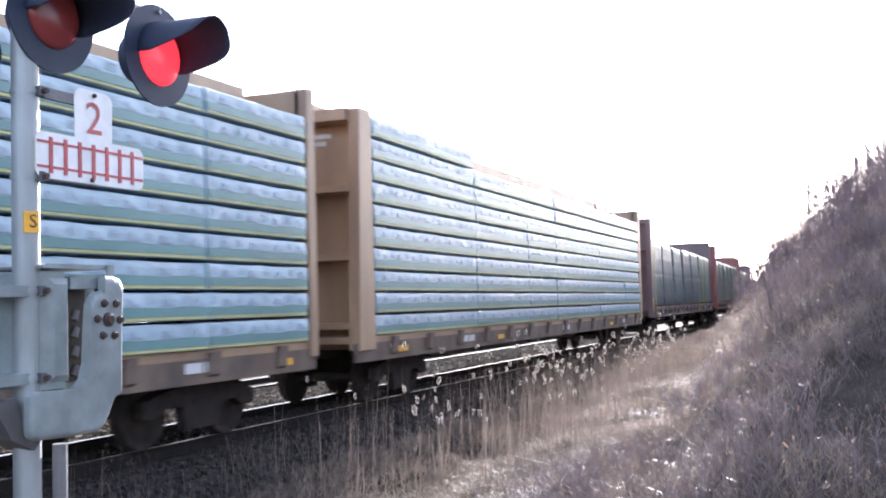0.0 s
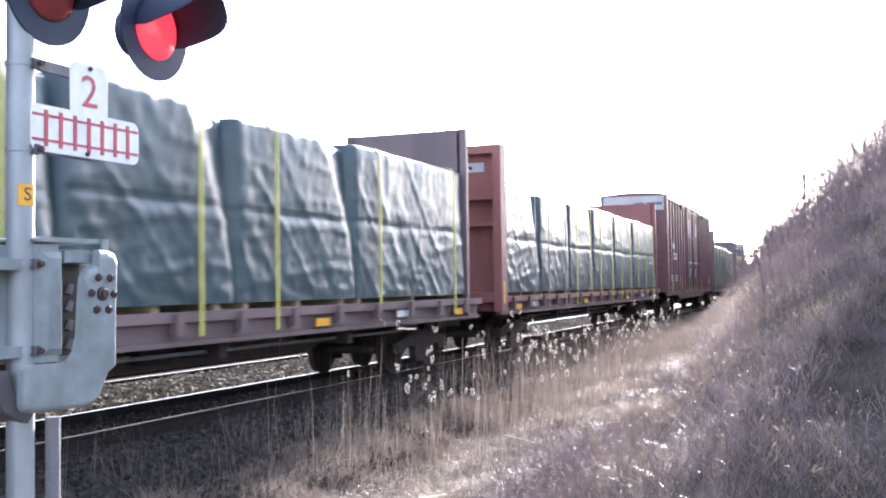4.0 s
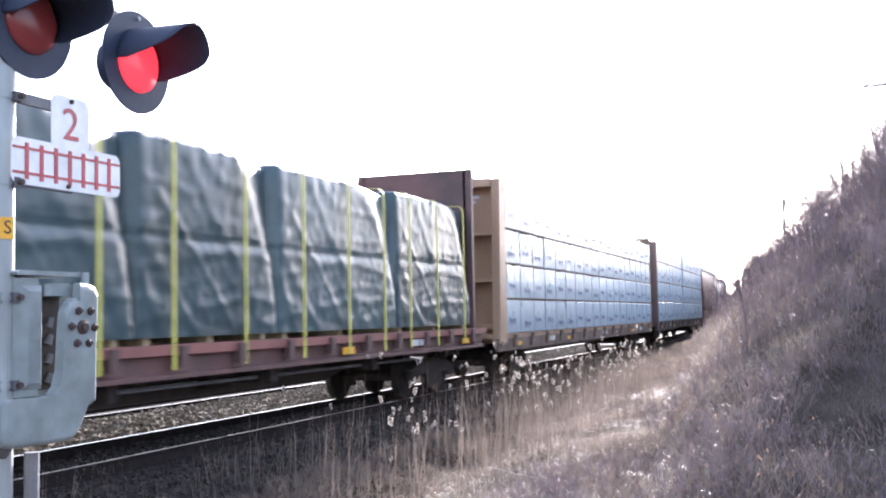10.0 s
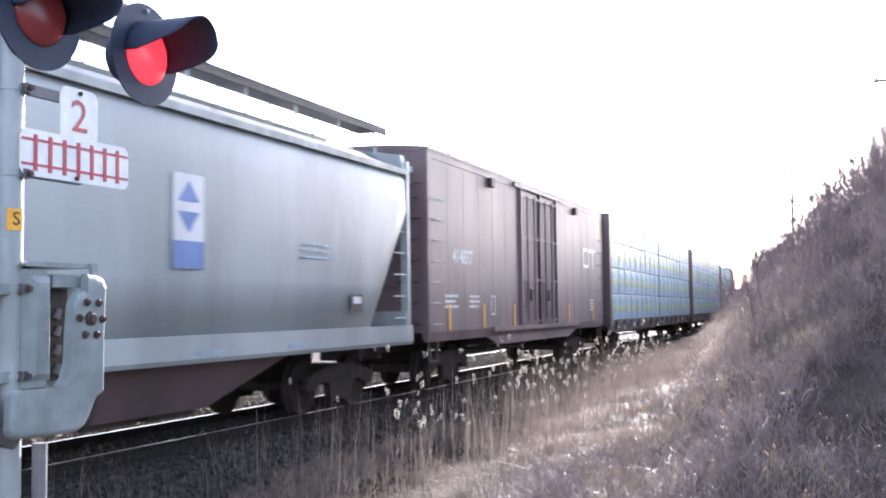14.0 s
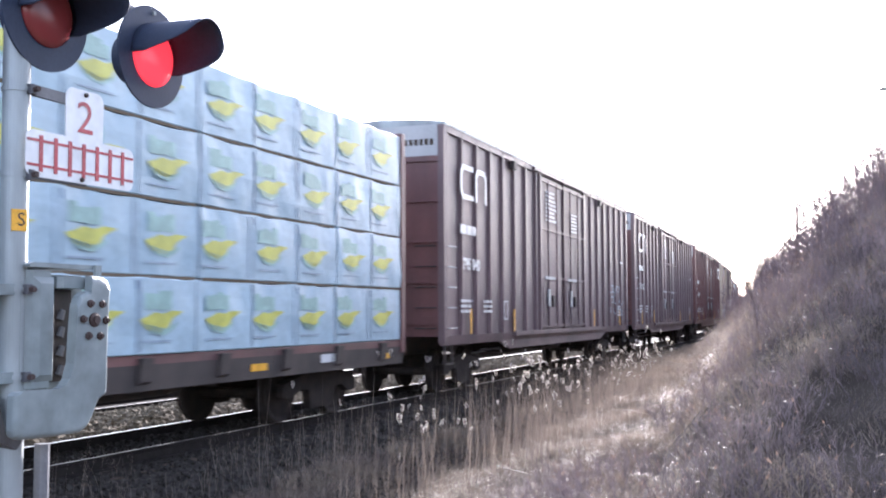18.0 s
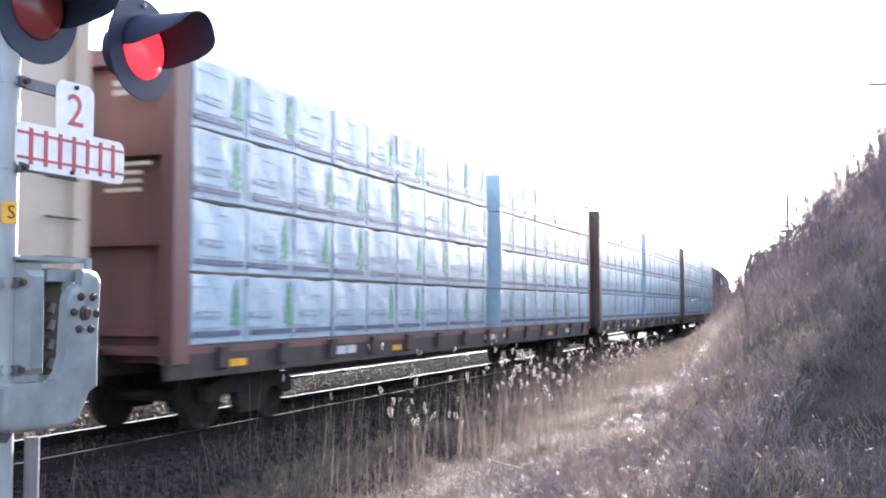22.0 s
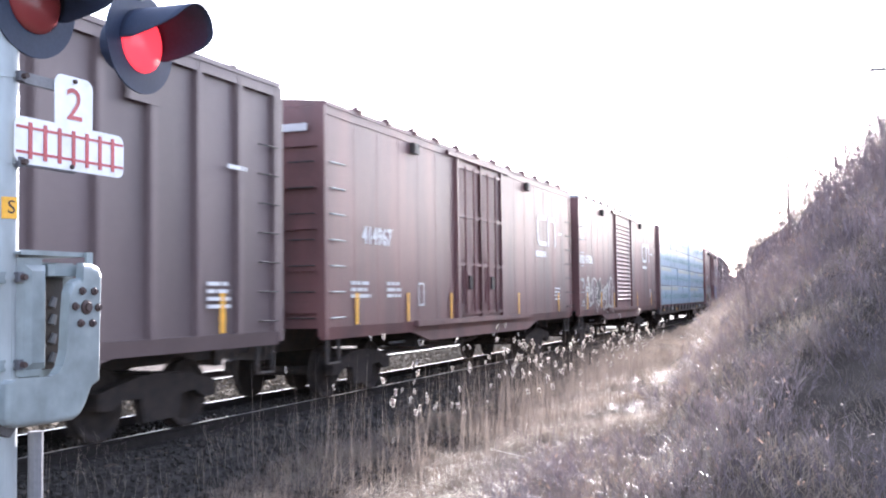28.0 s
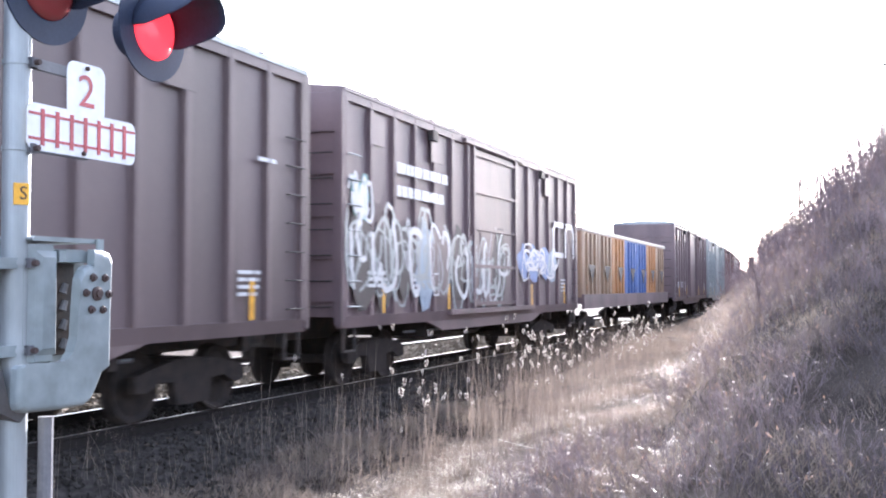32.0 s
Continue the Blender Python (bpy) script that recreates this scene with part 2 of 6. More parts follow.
# where the bank starts to rise, in metres from the side of the train, along the track
BANK_FOOT = [(-200, 60), (-20, 22), (2, 10.5), (7, 6.8), (14, 5.0), (22, 4.3), (30, 3.0), (50, 1.1), (100, 0.9), (900, 0.9)]
BANK_TOP = [(-30, 0), (8.5, 0.05), (12, 1.1), (16, 2.9), (21, 5.2), (26, 6.2), (29.5, 5.6), (34, 3.4), (42, 3.3), (52, 3.7), (62, 4.2), (80, 4.7), (140, 5.2), (900, 5.6)]
BANK_SLOPE = [(15, 0.9), (21, 1.07), (26, 1.06), (29.5, 0.95), (34, 0.9), (45, 0.9), (80, 1.6), (110, 2.5)]

# where the brush begins, in metres from the side of the train, along the track
BRUSH_EDGE = [(7, 4.9), (10, 4.2), (13.5, 4.1), (15.5, 5.2), (19, 6.3), (25, 5.7), (32, 4.0), (45, 2.3), (60, 1.8), (80, 1.35), (140, 1.1)]


def ground_z(out, s):
    """Height of the soil; out is counted from the centre line towards the bank."""
    d = out - 1.5
    if out < 0:
        base = -1.0 - 0.5 * smooth_step(8.0, 13.0, -out)
    else:
        base = -0.70 - 0.45 * smooth_step(0.8, 2.4, d)
        foot = between(BANK_FOOT, s)
        base += 0.55 * smooth_step(foot - 3.2, foot, d)
        rise, top = max(0.0, d - foot) * between(BANK_SLOPE, s), between(BANK_TOP, s)
        base += rise / (1 + (rise / max(top, 0.05)) ** 6) ** (1 / 6) * smooth_step(-0.2, 0.8, rise)
        base += (-0.2 - base) * (1 - smooth_step(3.0, 6.0, s)) * smooth_step(-12, -3, s) * smooth_step(1.6, 3.6, d)    # the made-up ground by the crossing
    p = on_track(s, out)
    if out > 4.0:
        base += 0.28 * noise.noise((p.x * 0.42, p.y * 0.42, 7)) * smooth_step(0.0, 1.5, out - 1.5 - between(BANK_FOOT, s))
    if 2.5 < out < 60:
        base += 0.16 * noise.noise((p.x * 0.8, p.y * 0.8, 0)) + 0.07 * noise.noise((p.x * 2.7, p.y * 2.7, 3))
    return base


def ground_at(x, y):
    r = math.hypot(x - CENTRE_X, y)
    return ground_z(r - R_MID, math.atan2(y, x - CENTRE_X) * RADIUS)


g = Mesh()
ss = [-900, -600, -350, -200, -120, -70, -40] + [-25 + 1.0 * i for i in range(100)] + [76 + 3.0 * i for i in range(45)] + [230, 280, 350, 450, 600, 900]
oo = [-1000, -500, -200, -90, -40, -20, -14, -11, -9, -7, -4.5, -2, 0, 1.8] + [2.1 + 0.4 * i for i in range(45)] + [21, 23, 26, 30, 40, 60, 100, 200, 400, 900]
n = len(oo)
g.add([on_track(s, o, ground_z(o, s)) for s in ss for o in oo],
      [(i * n + j, i * n + j + 1, (i + 1) * n + j + 1, (i + 1) * n + j) for i in range(len(ss) - 1) for j in range(n - 1)])
tagged(part("ground", g, SOIL, smooth=True), "soil under matted dead grass beside the railway", "ground", kind="structure")


def swept(outline, s0, s1, step, centre=0.0):
    """An outline of (out, z) points carried along the curve."""
    m = Mesh()
    k = int((s1 - s0) / step)
    n = len(outline)
    vs = [on_track(s0 + (s1 - s0) * i / k, centre + o, z + RAIL_Z) for i in range(k + 1) for o, z in outline]
    fs = [(i * n + j, i * n + (j + 1) % n, (i + 1) * n + (j + 1) % n, (i + 1) * n + j) for i in range(k) for j in range(n)]
    fs += [tuple(range(n)), tuple(k * n + j for j in range(n - 1, -1, -1))]
    return m.add(vs, fs)


RAIL_SHAPE = [(-0.07, -0.18), (0.07, -0.18), (0.07, -0.165), (0.012, -0.15), (0.012, -0.045), (0.037, -0.035), (0.037, -0.006),
              (0.025, 0), (-0.025, 0), (-0.037, -0.006), (-0.037, -0.035), (-0.012, -0.045), (-0.012, -0.15), (-0.07, -0.165)]
for centre, words in ((0.0, "under the train"), (-4.4, "beyond the train")):
    shape = [(-3.2, -0.9), (-3.2, -0.13), (-0.83, -0.12), (-0.66, -0.15), (0.66, -0.15), (0.83, -0.17), (1.3, -0.2), (1.75, -0.25), (2.9, -0.6), (2.9, -0.85)]
    if centre:
        shape = [(-3.2, -0.9), (-1.9, -0.26), (-1.3, -0.16), (1.1, -0.14), (1.1, -0.9)]
    bed = swept(shape, -860, 860, 6.0, centre)
    tagged(part("ballast_bed", bed, DARK_STONE), "grey crushed stone bed of the track " + words, "track bed", kind="structure")
    track = tagged(new("railway_track"), "steel rails on wooden sleepers " + words, "railway track", "tracks of the line")
    for side in (-0.7525, 0.7525):
        part("rail", swept(RAIL_SHAPE, -860, 860, 5.0, centre + side), RAIL, track, "rust-brown steel rail")
        # shade and lost glint are put into the colour of all heads but one
        part("rail_head", swept([(-0.03, -0.004), (0.03, -0.004), (0.024, 0.002), (-0.024, 0.002)], -860, 860, 5.0, centre + side), RAIL_DIMMED if centre + side > 0 or centre else RAIL_HEAD, track, "worn top of the rail")
    tie = Mesh().box(-1.3, 1.3, -0.11, 0.11, -0.36, -0.185, bevel=0.01).data("sleeper", TIE)
    if centre == 0.0:
        for i in range(120):
            part("sleeper", tie, TIE, track, at=track_pose(-8 + i * 0.56, centre, RAIL_Z) @ pose(0, 0, 0, 0, 0, random.uniform(-1, 1)))
    rest = Mesh()
    for i in range(-400, 900):
        s = i * 0.56
        if centre != 0.0 or not -8.2 < s < 59.3:
            rest.box(-1.3, 1.3, -0.11, 0.11, -0.36, -0.185, track_pose(s, centre, RAIL_Z))
    tagged(part("far_sleeper_row", rest, TIE, track), kind="stuff")

# loose stones on the bed and its shoulder; shade and sun are in their colours
rng = random.Random(5)
stones, shoulder = Mesh(), Mesh()
CUBE = [(-1, -1, -1), (1, -1, -1), (1, 1, -1), (-1, 1, -1), (-1, -1, 1), (1, -1, 1), (1, 1, 1), (-1, 1, 1)]
CUBE_F = [(3, 2, 1, 0), (4, 5, 6, 7), (0, 1, 5, 4), (1, 2, 6, 5), (2, 3, 7, 6), (3, 0, 4, 7)]
for i in range(46000):
    s = 3 + 52 * rng.random() ** 1.3
    o = rng.uniform(-3.4, -0.86) if i % 5 < 3 else rng.uniform(-0.64, 3.3)
    if 0.66 < o < 0.86:
        continue
    heap = 0.035 * noise.noise((s * 0.9, o * 1.6, 8))
    if o < -0.7:
        z = -0.09 + heap
    else:
        z = -0.14 if o < 0.7 else -0.19 if o < 1.4 else -0.23 if o < 1.75 else -0.23 - (o - 1.75) * 0.31
    z += RAIL_Z
    q = 0.026 + 0.034 * rng.random() if o < -0.7 else 0.014 + 0.02 * rng.random()
    m = Matrix.Translation(on_track(s, o, z + rng.uniform(-0.01, 0.03))) @ Euler((rng.random() * 6, rng.random() * 6, rng.random() * 6)).to_matrix().to_4x4()
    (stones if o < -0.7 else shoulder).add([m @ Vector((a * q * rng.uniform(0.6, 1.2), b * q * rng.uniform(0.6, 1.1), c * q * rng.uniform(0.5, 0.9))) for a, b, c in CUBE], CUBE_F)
tagged(part("shoulder_stones", shoulder, DARK_STONE), "small ballast stones between rails and on the shoulder, coloured dark for shade", "stones", kind="stuff")
tagged(part("ballast_stones", stones, SUNLIT_STONE), "loose crushed ballast stones between the two tracks, coloured paler for sunlight", "stones", kind="stuff")


# ---- the crossing signal ----
def plate(outline, x0, x1, mat, name, parent, label=""):
    """A plate cut to an outline of (y, z) points, from x0 to x1."""
    return part(name, Mesh().along_x(outline, x0, x1), mat, parent, label)


def rounded(y0, y1, z0, z1, r, n=5):
    pts = []
    for cy, cz, a0 in ((y1 - r, z0 + r, -90), (y1 - r, z1 - r, 0), (y0 + r, z1 - r, 90), (y0 + r, z0 + r, 180)):
        pts += [(cy + r * math.cos(radians(a0 + 90 * i / n)), cz + r * math.sin(radians(a0 + 90 * i / n))) for i in range(n + 1)]
    return pts


FACE_X = Matrix(((0, 0, 1, 0), (1, 0, 0, 0), (0, 1, 0, 0), (0, 0, 0, 1)))       # writing that faces +x


def writing(text, size, mat, parent, at, facing=FACE_X, name="lettering", label="", thick=0.0, stretch=1.0, bold=0.0):
    """Letters of the built-in font as a mesh; at is the middle of the text."""
    c = bpy.data.curves.new(name, "FONT")
    c.body, c.size, c.align_x, c.align_y, c.extrude, c.resolution_u = text, size, "CENTER", "CENTER", thick, 3
    c.offset = bold
    tmp = bpy.data.objects.new(name, c)
    me = bpy.data.meshes.new_from_object(tmp)
    bpy.data.objects.remove(tmp)
    bpy.data.curves.remove(c)
    me.materials.clear()
    me.materials.append(mat)
    return part(name, me, mat, parent, label, at=Matrix.Translation(at) @ facing @ Matrix.Diagonal((stretch, 1, 1, 1)))


signal = tagged(new("crossing_signal"), "grey railway crossing signal with red lamps and gate mechanism", "crossing signal")
MX, MY = -3.58, 3.618
signal.location = (MX, MY, 0)


def on_signal(mesh):
    for i, v in enumerate(mesh.v):
        mesh.v[i] = (v[0] - MX, v[1] - MY, v[2])
    return mesh


def sig(name, mesh, mat, parent=None, label="", smooth=False):
    return part(name, on_signal(mesh), mat, parent or signal, label, smooth)


base_z = ground_at(MX, MY)
sig("mast", Mesh().lathe([(0.061, base_z - 0.3), (0.061, 3.6)], Matrix.Translation((MX, MY, 0)), 28), GALV, label="round galvanised steel mast", smooth=False)
sig("mast_base", Mesh().lathe([(0.19, base_z - 0.3), (0.19, base_z + 0.12), (0.1, base_z + 0.3)], Matrix.Translation((MX, MY, 0)), 16), IRON, label="cast base flange of the mast")
sig("cable_conduit", Mesh().lathe([(0.035, base_z - 0.2), (0.035, 0.86)], Matrix.Translation((MX + 0.02, MY + 0.18, 0)), 12), PIPE, label="grey conduit pipe")
for z in (2.475, 2.085, 1.567, 1.176, 3.05):
    band = Mesh().lathe([(0.066, z - 0.011), (0.066, z + 0.011)], Matrix.Translation((MX, MY, 0)), 24)
    sig("clamp", band, GALV)
    sig("clamp_lug", Mesh().box(MX + 0.05, MX + 0.09, MY + 0.0, MY + 0.035, z - 0.022, z + 0.022, bevel=0.006), IRON)
    bolt = Mesh().lathe([(0.014, 0), (0.014, 0.03)], pose(MX + 0.085, MY + 0.018, z, 0, 90, 0), 6)
    sig("clamp_bolt", bolt, RUST)

# the sign with the number of tracks
sign_x = -3.50
outline = rounded(3.597, 4.338, 2.08, 2.295, 0.045)
tall = rounded(3.845, 4.108, 2.25, 2.535, 0.05)
half = len(outline) // 4
shape = outline[:2 * half] + [(4.105, 2.295)] + tall[half:3 * half] + [(3.848, 2.295)] + outline[2 * half:]
sign = plate([(y - MY, z) for y, z in shape], sign_x - 0.004 - MX, sign_x - MX, SIGN_WHITE, "track_count_sign", signal, "white sheet sign with red rails and number")
lift = 0.0035
writing("2", 0.222, SIGN_RED, sign, (sign_x - MX + lift, 3.975 - MY, 2.392), name="numeral", stretch=1.12, bold=0.0)
for z in (2.247, 2.133):
    part("rail_stripe", Mesh().box(sign_x - MX + 0.001, sign_x - MX + lift, 3.605 - MY, 4.331 - MY, z - 0.006, z + 0.006), SIGN_RED, sign)
for i in range(7):
    y = 3.69 + 0.0935 * i
    part("sleeper_stripe", Mesh().box(sign_x - MX + 0.001, sign_x - MX + lift + 0.001, y - 0.011 - MY, y + 0.011 - MY, 2.105, 2.272), SIGN_RED, sign)
for y, z in ((3.977, 2.512), (3.957, 2.098)):
    part("sign_bolt", Mesh().lathe([(0.011, 0), (0.011, 0.012), (0.005, 0.016)], pose(sign_x - MX, y - MY, z, 0, 90, 0), 8), RUST, sign)
sig("sign_bracket", Mesh().box(sign_x - 0.03, sign_x - 0.005, 3.66, 4.02, 2.45, 2.5), PIPE)
sig("sign_bracket", Mesh().box(sign_x - 0.03, sign_x - 0.005, 3.64, 4.0, 2.072, 2.102), IRON)
tag = sig("yellow_sticker", Mesh().box(MX + 0.052, MX + 0.064, MY - 0.034, MY + 0.034, 1.828, 1.925), YELLOW, label="small yellow sticker with a letter")
tag.matrix_basis = pose(0.0, 0.0, 0, 0, 0, -23)
writing("S", 0.085, BLACK, tag, (0.067, 0.006, 1.877))

# lamps: a black round background with a hooded red lens; how far the hood reaches, by the angle round the lens
HOOD_REACH = [(-24, 0.05), (-15, 0.15), (-5, 0.25), (5, 0.305), (20, 0.34), (60, 0.365), (100, 0.38), (125, 0.375), (140, 0.36), (153, 0.335), (163, 0.285), (173, 0.20), (184, 0.08)]
for y, z, lens_mat, words in ((4.499, 2.822, LAMP_ON, "lit red lens"), (3.728, 2.852, LAMP_OFF, "unlit dark red lens")):
    turned = pose(-3.52, y, z, 0, 90, 0)
    head = sig("signal_head", Mesh().lathe([(0.13, -0.16), (0.15, -0.02), (0.272, -0.006), (0.272, 0.004), (0.17, 0.006)], turned, 40), LAMP_BLACK, label="round black lamp background")
    hood = Mesh()
    k, nn = 40, 8
    for j in range(nn + 1):
        for i in range(k + 1):
            deg = -24 + 208 * i / k
            reach, r = between(HOOD_REACH, deg) * j / nn, 0.170 + 0.006 * j / nn
            hood.v.append((-3.515 + reach, y + r * math.cos(radians(deg)), z + r * math.sin(radians(deg)) - reach * 0.05))
    w = k + 1
    hood.f += [(j * w + i, j * w + i + 1, (j + 1) * w + i + 1, (j + 1) * w + i) for j in range(nn) for i in range(k)]
    hood_ob = part("hood", on_signal(hood), LAMP_BLACK, head, "black lamp hood", smooth=True)
    thick = hood_ob.modifiers.new("thickness", "SOLIDIFY")
    thick.thickness, thick.offset = 0.006, 1.0
    part("lens", on_signal(Mesh().lathe([(0.163, 0.0), (0.16, 0.018), (0.13, 0.04), (0.075, 0.056), (0.02, 0.062)], turned, 32)), lens_mat, head, words, smooth=True)
    part("background_bolt", on_signal(Mesh().lathe([(0.012, 0), (0.012, 0.015)], pose(-3.517, y, z + 0.235, 0, 90, 0), 8)), GALV, head)
back = sig("signal_head", Mesh().lathe([(0.10, -0.16), (0.14, -0.02), (0.24, -0.006), (0.24, 0.004), (0.17, 0.006)], pose(-3.85, 3.49, 2.66, 0, -90, 0), 40), LAMP_BLACK, label="back of a lamp that faces the road")
part("lens", on_signal(Mesh().lathe([(0.15, 0.0), (0.12, 0.03), (0.02, 0.05)], pose(-3.858, 3.49, 2.66, 0, -90, 0), 24)), LAMP_OFF, back, "unlit dark red lens")
sig("lamp_bracket", Mesh().tube((-3.66, 3.49, 2.84), (-3.74, 3.49, 2.66), 0.025), IRON, label="short pipe to the rear lamp")
sig("crossarm", Mesh().tube((-3.66, 3.5, 3.09), (-3.66, 4.50, 3.09), 0.03).tube((-3.66, 4.49, 3.09), (-3.62, 4.49, 2.84), 0.03).tube((-3.66, 3.72, 3.09), (-3.62, 3.72, 2.86), 0.03), IRON, label="pipe arm that carries the lamps")

# the gate mechanism: a cast housing and the arm casting with its hub
house = Mesh()
house.box(-3.86, -3.50, 3.628, 3.80, 1.12, 1.655, bevel=0.03)
house.box(-3.86, -3.56, 3.80, 4.06, 1.10, 1.64, bevel=0.02)
house.box(-3.56, -3.475, 3.803, 4.0, 1.575, 1.63, bevel=0.02)
house.prism([(-3.50, 3.66, 1.15), (-3.50, 3.79, 1.15), (-3.50, 3.79, 1.625), (-3.50, 3.66, 1.625)], [(-3.478, 3.685, 1.18), (-3.478, 3.765, 1.18), (-3.478, 3.765, 1.595), (-3.478, 3.685, 1.595)])
gate = sig("gate_mechanism", house, GREY_PAINT, label="pale grey cast gate mechanism housing")
lid = Mesh().along_x([(3.62, 1.668), (4.04, 1.668), (4.06, 1.68), (4.05, 1.69), (3.64, 1.69), (3.615, 1.68)], -3.87, -3.48)
part("lid", on_signal(lid), GREY_PAINT, gate)
part("lid_hasp", on_signal(Mesh().box(-3.48, -3.45, 4.02, 4.06, 1.55, 1.69, bevel=0.008)), GREY_PAINT, gate)
arm_shape = [(3.94, 1.637), (4.0, 1.635), (4.045, 1.622), (4.066, 1.59), (4.056, 1.35), (4.052, 1.077), (3.995, 1.051), (3.951, 0.97),
             (3.92, 0.93), (3.874, 0.908), (3.7, 0.906), (3.511, 0.913), (3.475, 0.93), (3.466, 0.955), (3.471, 1.105), (3.49, 1.12),
             (3.71, 1.112), (3.76, 1.125), (3.795, 1.16), (3.819, 1.231), (3.83, 1.4), (3.84, 1.5), (3.865, 1.54), (3.90, 1.56), (3.935, 1.565)]
arm = Mesh()
wide = [(y, z) for y, z in arm_shape]
nn = len(wide)
arm.v += [(-3.45, y, z) for y, z in wide]
for k in range(6):
    a = radians(18 * k)
    s = 0.09 * (1 - math.cos(a))
    arm.v += [(-3.422 + 0.024 * math.sin(a), y + (3.8 - y) * s, z + (1.2 - z) * s) for y, z in wide]
arm.f += [(j * nn + (i + 1) % nn, j * nn + i, (j + 1) * nn + i, (j + 1) * nn + (i + 1) % nn) for j in range(6) for i in range(nn)]
arm.f += [tuple(range(nn)), tuple(6 * nn + i for i in range(nn - 1, -1, -1))]
casting = sig("arm_casting", arm, GREY_PAINT, label="pale grey bent casting with a bolted hub")
for y, z in ((3.913, 1.504), (3.994, 1.502), (3.867, 1.432), (4.021, 1.425), (3.903, 1.354), (3.982, 1.352)):
    part("hub_bolt", on_signal(Mesh().lathe([(0.019, 0), (0.019, 0.014), (0.011, 0.017), (0.011, 0.026)], pose(-3.40, y, z, 0, 90, 0), 6)), RUST, casting)
part("hub", on_signal(Mesh().lathe([(0.034, 0), (0.034, 0.012), (0.02, 0.016), (0.02, 0.026)], pose(-3.40, 3.943, 1.428, 0, 90, 0), 16)), RUST, casting, "rusty hub of the gate arm")
# thin black sheet on the housing stands for the shade in its slot
part("window_recess", on_signal(Mesh().box(-3.562, -3.556, 3.83, 3.965, 1.14, 1.57)), BLACK, gate, "dark sheet for the shade inside the housing's slot")
for z in (1.17, 1.26, 1.35, 1.43):
    part("contact", on_signal(Mesh().tube((-3.55, 3.885, z), (-3.545, 3.9, z + 0.045), 0.02, 0.014, 8)), PIPE, gate)
sig("support_arm", Mesh().along_x([(3.42, 1.10), (3.47, 1.10), (3.52, 0.93), (3.62, 0.90), (3.58, 0.86), (3.45, 0.92), (3.36, 1.06)], -3.66, -3.5), IRON)
sig("mount_plate", Mesh().box(-3.72, -3.52, 3.595, 3.63, 1.12, 1.60, bevel=0.012), GREY_PAINT)
sig("mount_plate", Mesh().box(-3.75, -3.53, 3.36, 3.62, 1.15, 1.20, bevel=0.015), GREY_PAINT)
sig("mount_plate", Mesh().box(-3.75, -3.53, 3.36, 3.62, 1.54, 1.59, bevel=0.015), GREY_PAINT)

# ---- freight cars: x points to the camera's side, y to the rear, z as in the world ----
def shared(name, mesh, mat, smooth=False):
    return mesh.data(name, mat, smooth)


WHEEL = shared("wheel", Mesh().lathe([(0.10, -0.075), (0.13, -0.07), (0.36, -0.03), (0.43, -0.065), (0.455, -0.065), (0.46, 0.04), (0.487, 0.055),
                                      (0.487, 0.075), (0.36, 0.06), (0.12, 0.07), (0.08, 0.09)], pose(0, 0, 0, 0, -90, 0), 24), TRUCK, False)
AXLE = shared("axle", Mesh().tube((-0.72, 0, 0), (0.72, 0, 0), 0.085), TRUCK)
FRAME_SIDE = [(-1.2, 0.42), (-1.2, 0.62), (-0.95, 0.68), (-0.42, 0.78), (0.42, 0.78), (0.95, 0.68), (1.2, 0.62), (1.2, 0.42), (0.95, 0.40),
              (0.72, 0.52), (0.42, 0.5), (0.36, 0.2), (-0.36, 0.2), (-0.42, 0.5), (-0.72, 0.52), (-0.95, 0.40)]
SIDE_FRAME = shared("side_frame", Mesh().along_x(FRAME_SIDE, -0.07, 0.07), TRUCK)
BOLSTER = shared("bolster", Mesh().box(-1.05, 1.05, -0.2, 0.2, 0.45, 0.8).box(-0.3, 0.3, -0.35, 0.35, 0.7, 1.22), TRUCK)
COUPLER = shared("coupler", Mesh().box(-0.11, 0.11, -0.75, 0.1, 0.72, 0.95).box(-0.16, 0.2, -0.98, -0.68, 0.68, 1.0, bevel=0.05).box(-0.42, 0.42, -0.12, 0.06, 0.6, 1.05), BLACK)
RUNG = shared("rung", Mesh().tube((0.04, -0.22, 0), (0.04, 0.22, 0), 0.014, n=6).tube((0, -0.22, 0), (0.045, -0.22, 0), 0.014, n=6).tube((0, 0.22, 0), (0.045, 0.22, 0), 0.014, n=6), HOPPER_GREY)
RUNG_DARK = shared("rung", Mesh().tube((0.04, -0.22, 0), (0.04, 0.22, 0), 0.014, n=6).tube((0, -0.22, 0), (0.045, -0.22, 0), 0.014, n=6).tube((0, 0.22, 0), (0.045, 0.22, 0), 0.014, n=6), BLACK)


def running_gear(car, half, inset=2.3):
    """Two trucks with their wheels, and a coupler at either end."""
    for y in (-half + inset, half - inset):
        truck = part("truck", BOLSTER, TRUCK, car, "dusty black four-wheel truck", at=(0, y, RAIL_Z))
        for x in (-1.0, 1.0):
            part("side_frame", SIDE_FRAME, TRUCK, truck, at=(x, 0, 0))
        for wy in (-0.89, 0.89):
            part("axle", AXLE, TRUCK, truck, at=(0, wy, 0.46))
            part("wheel", WHEEL, TRUCK, truck, at=(0.7525, wy, 0.46))
            part("wheel", WHEEL, TRUCK, truck, at=pose(-0.7525, wy, 0.46, 0, 0, 180))
    part("coupler", COUPLER, BLACK, car, "steel coupler", at=(0, -half - 0.02, -0.12))
    part("coupler", COUPLER, BLACK, car, "steel coupler", at=pose(0, half + 0.02, -0.12, 0, 0, 180))


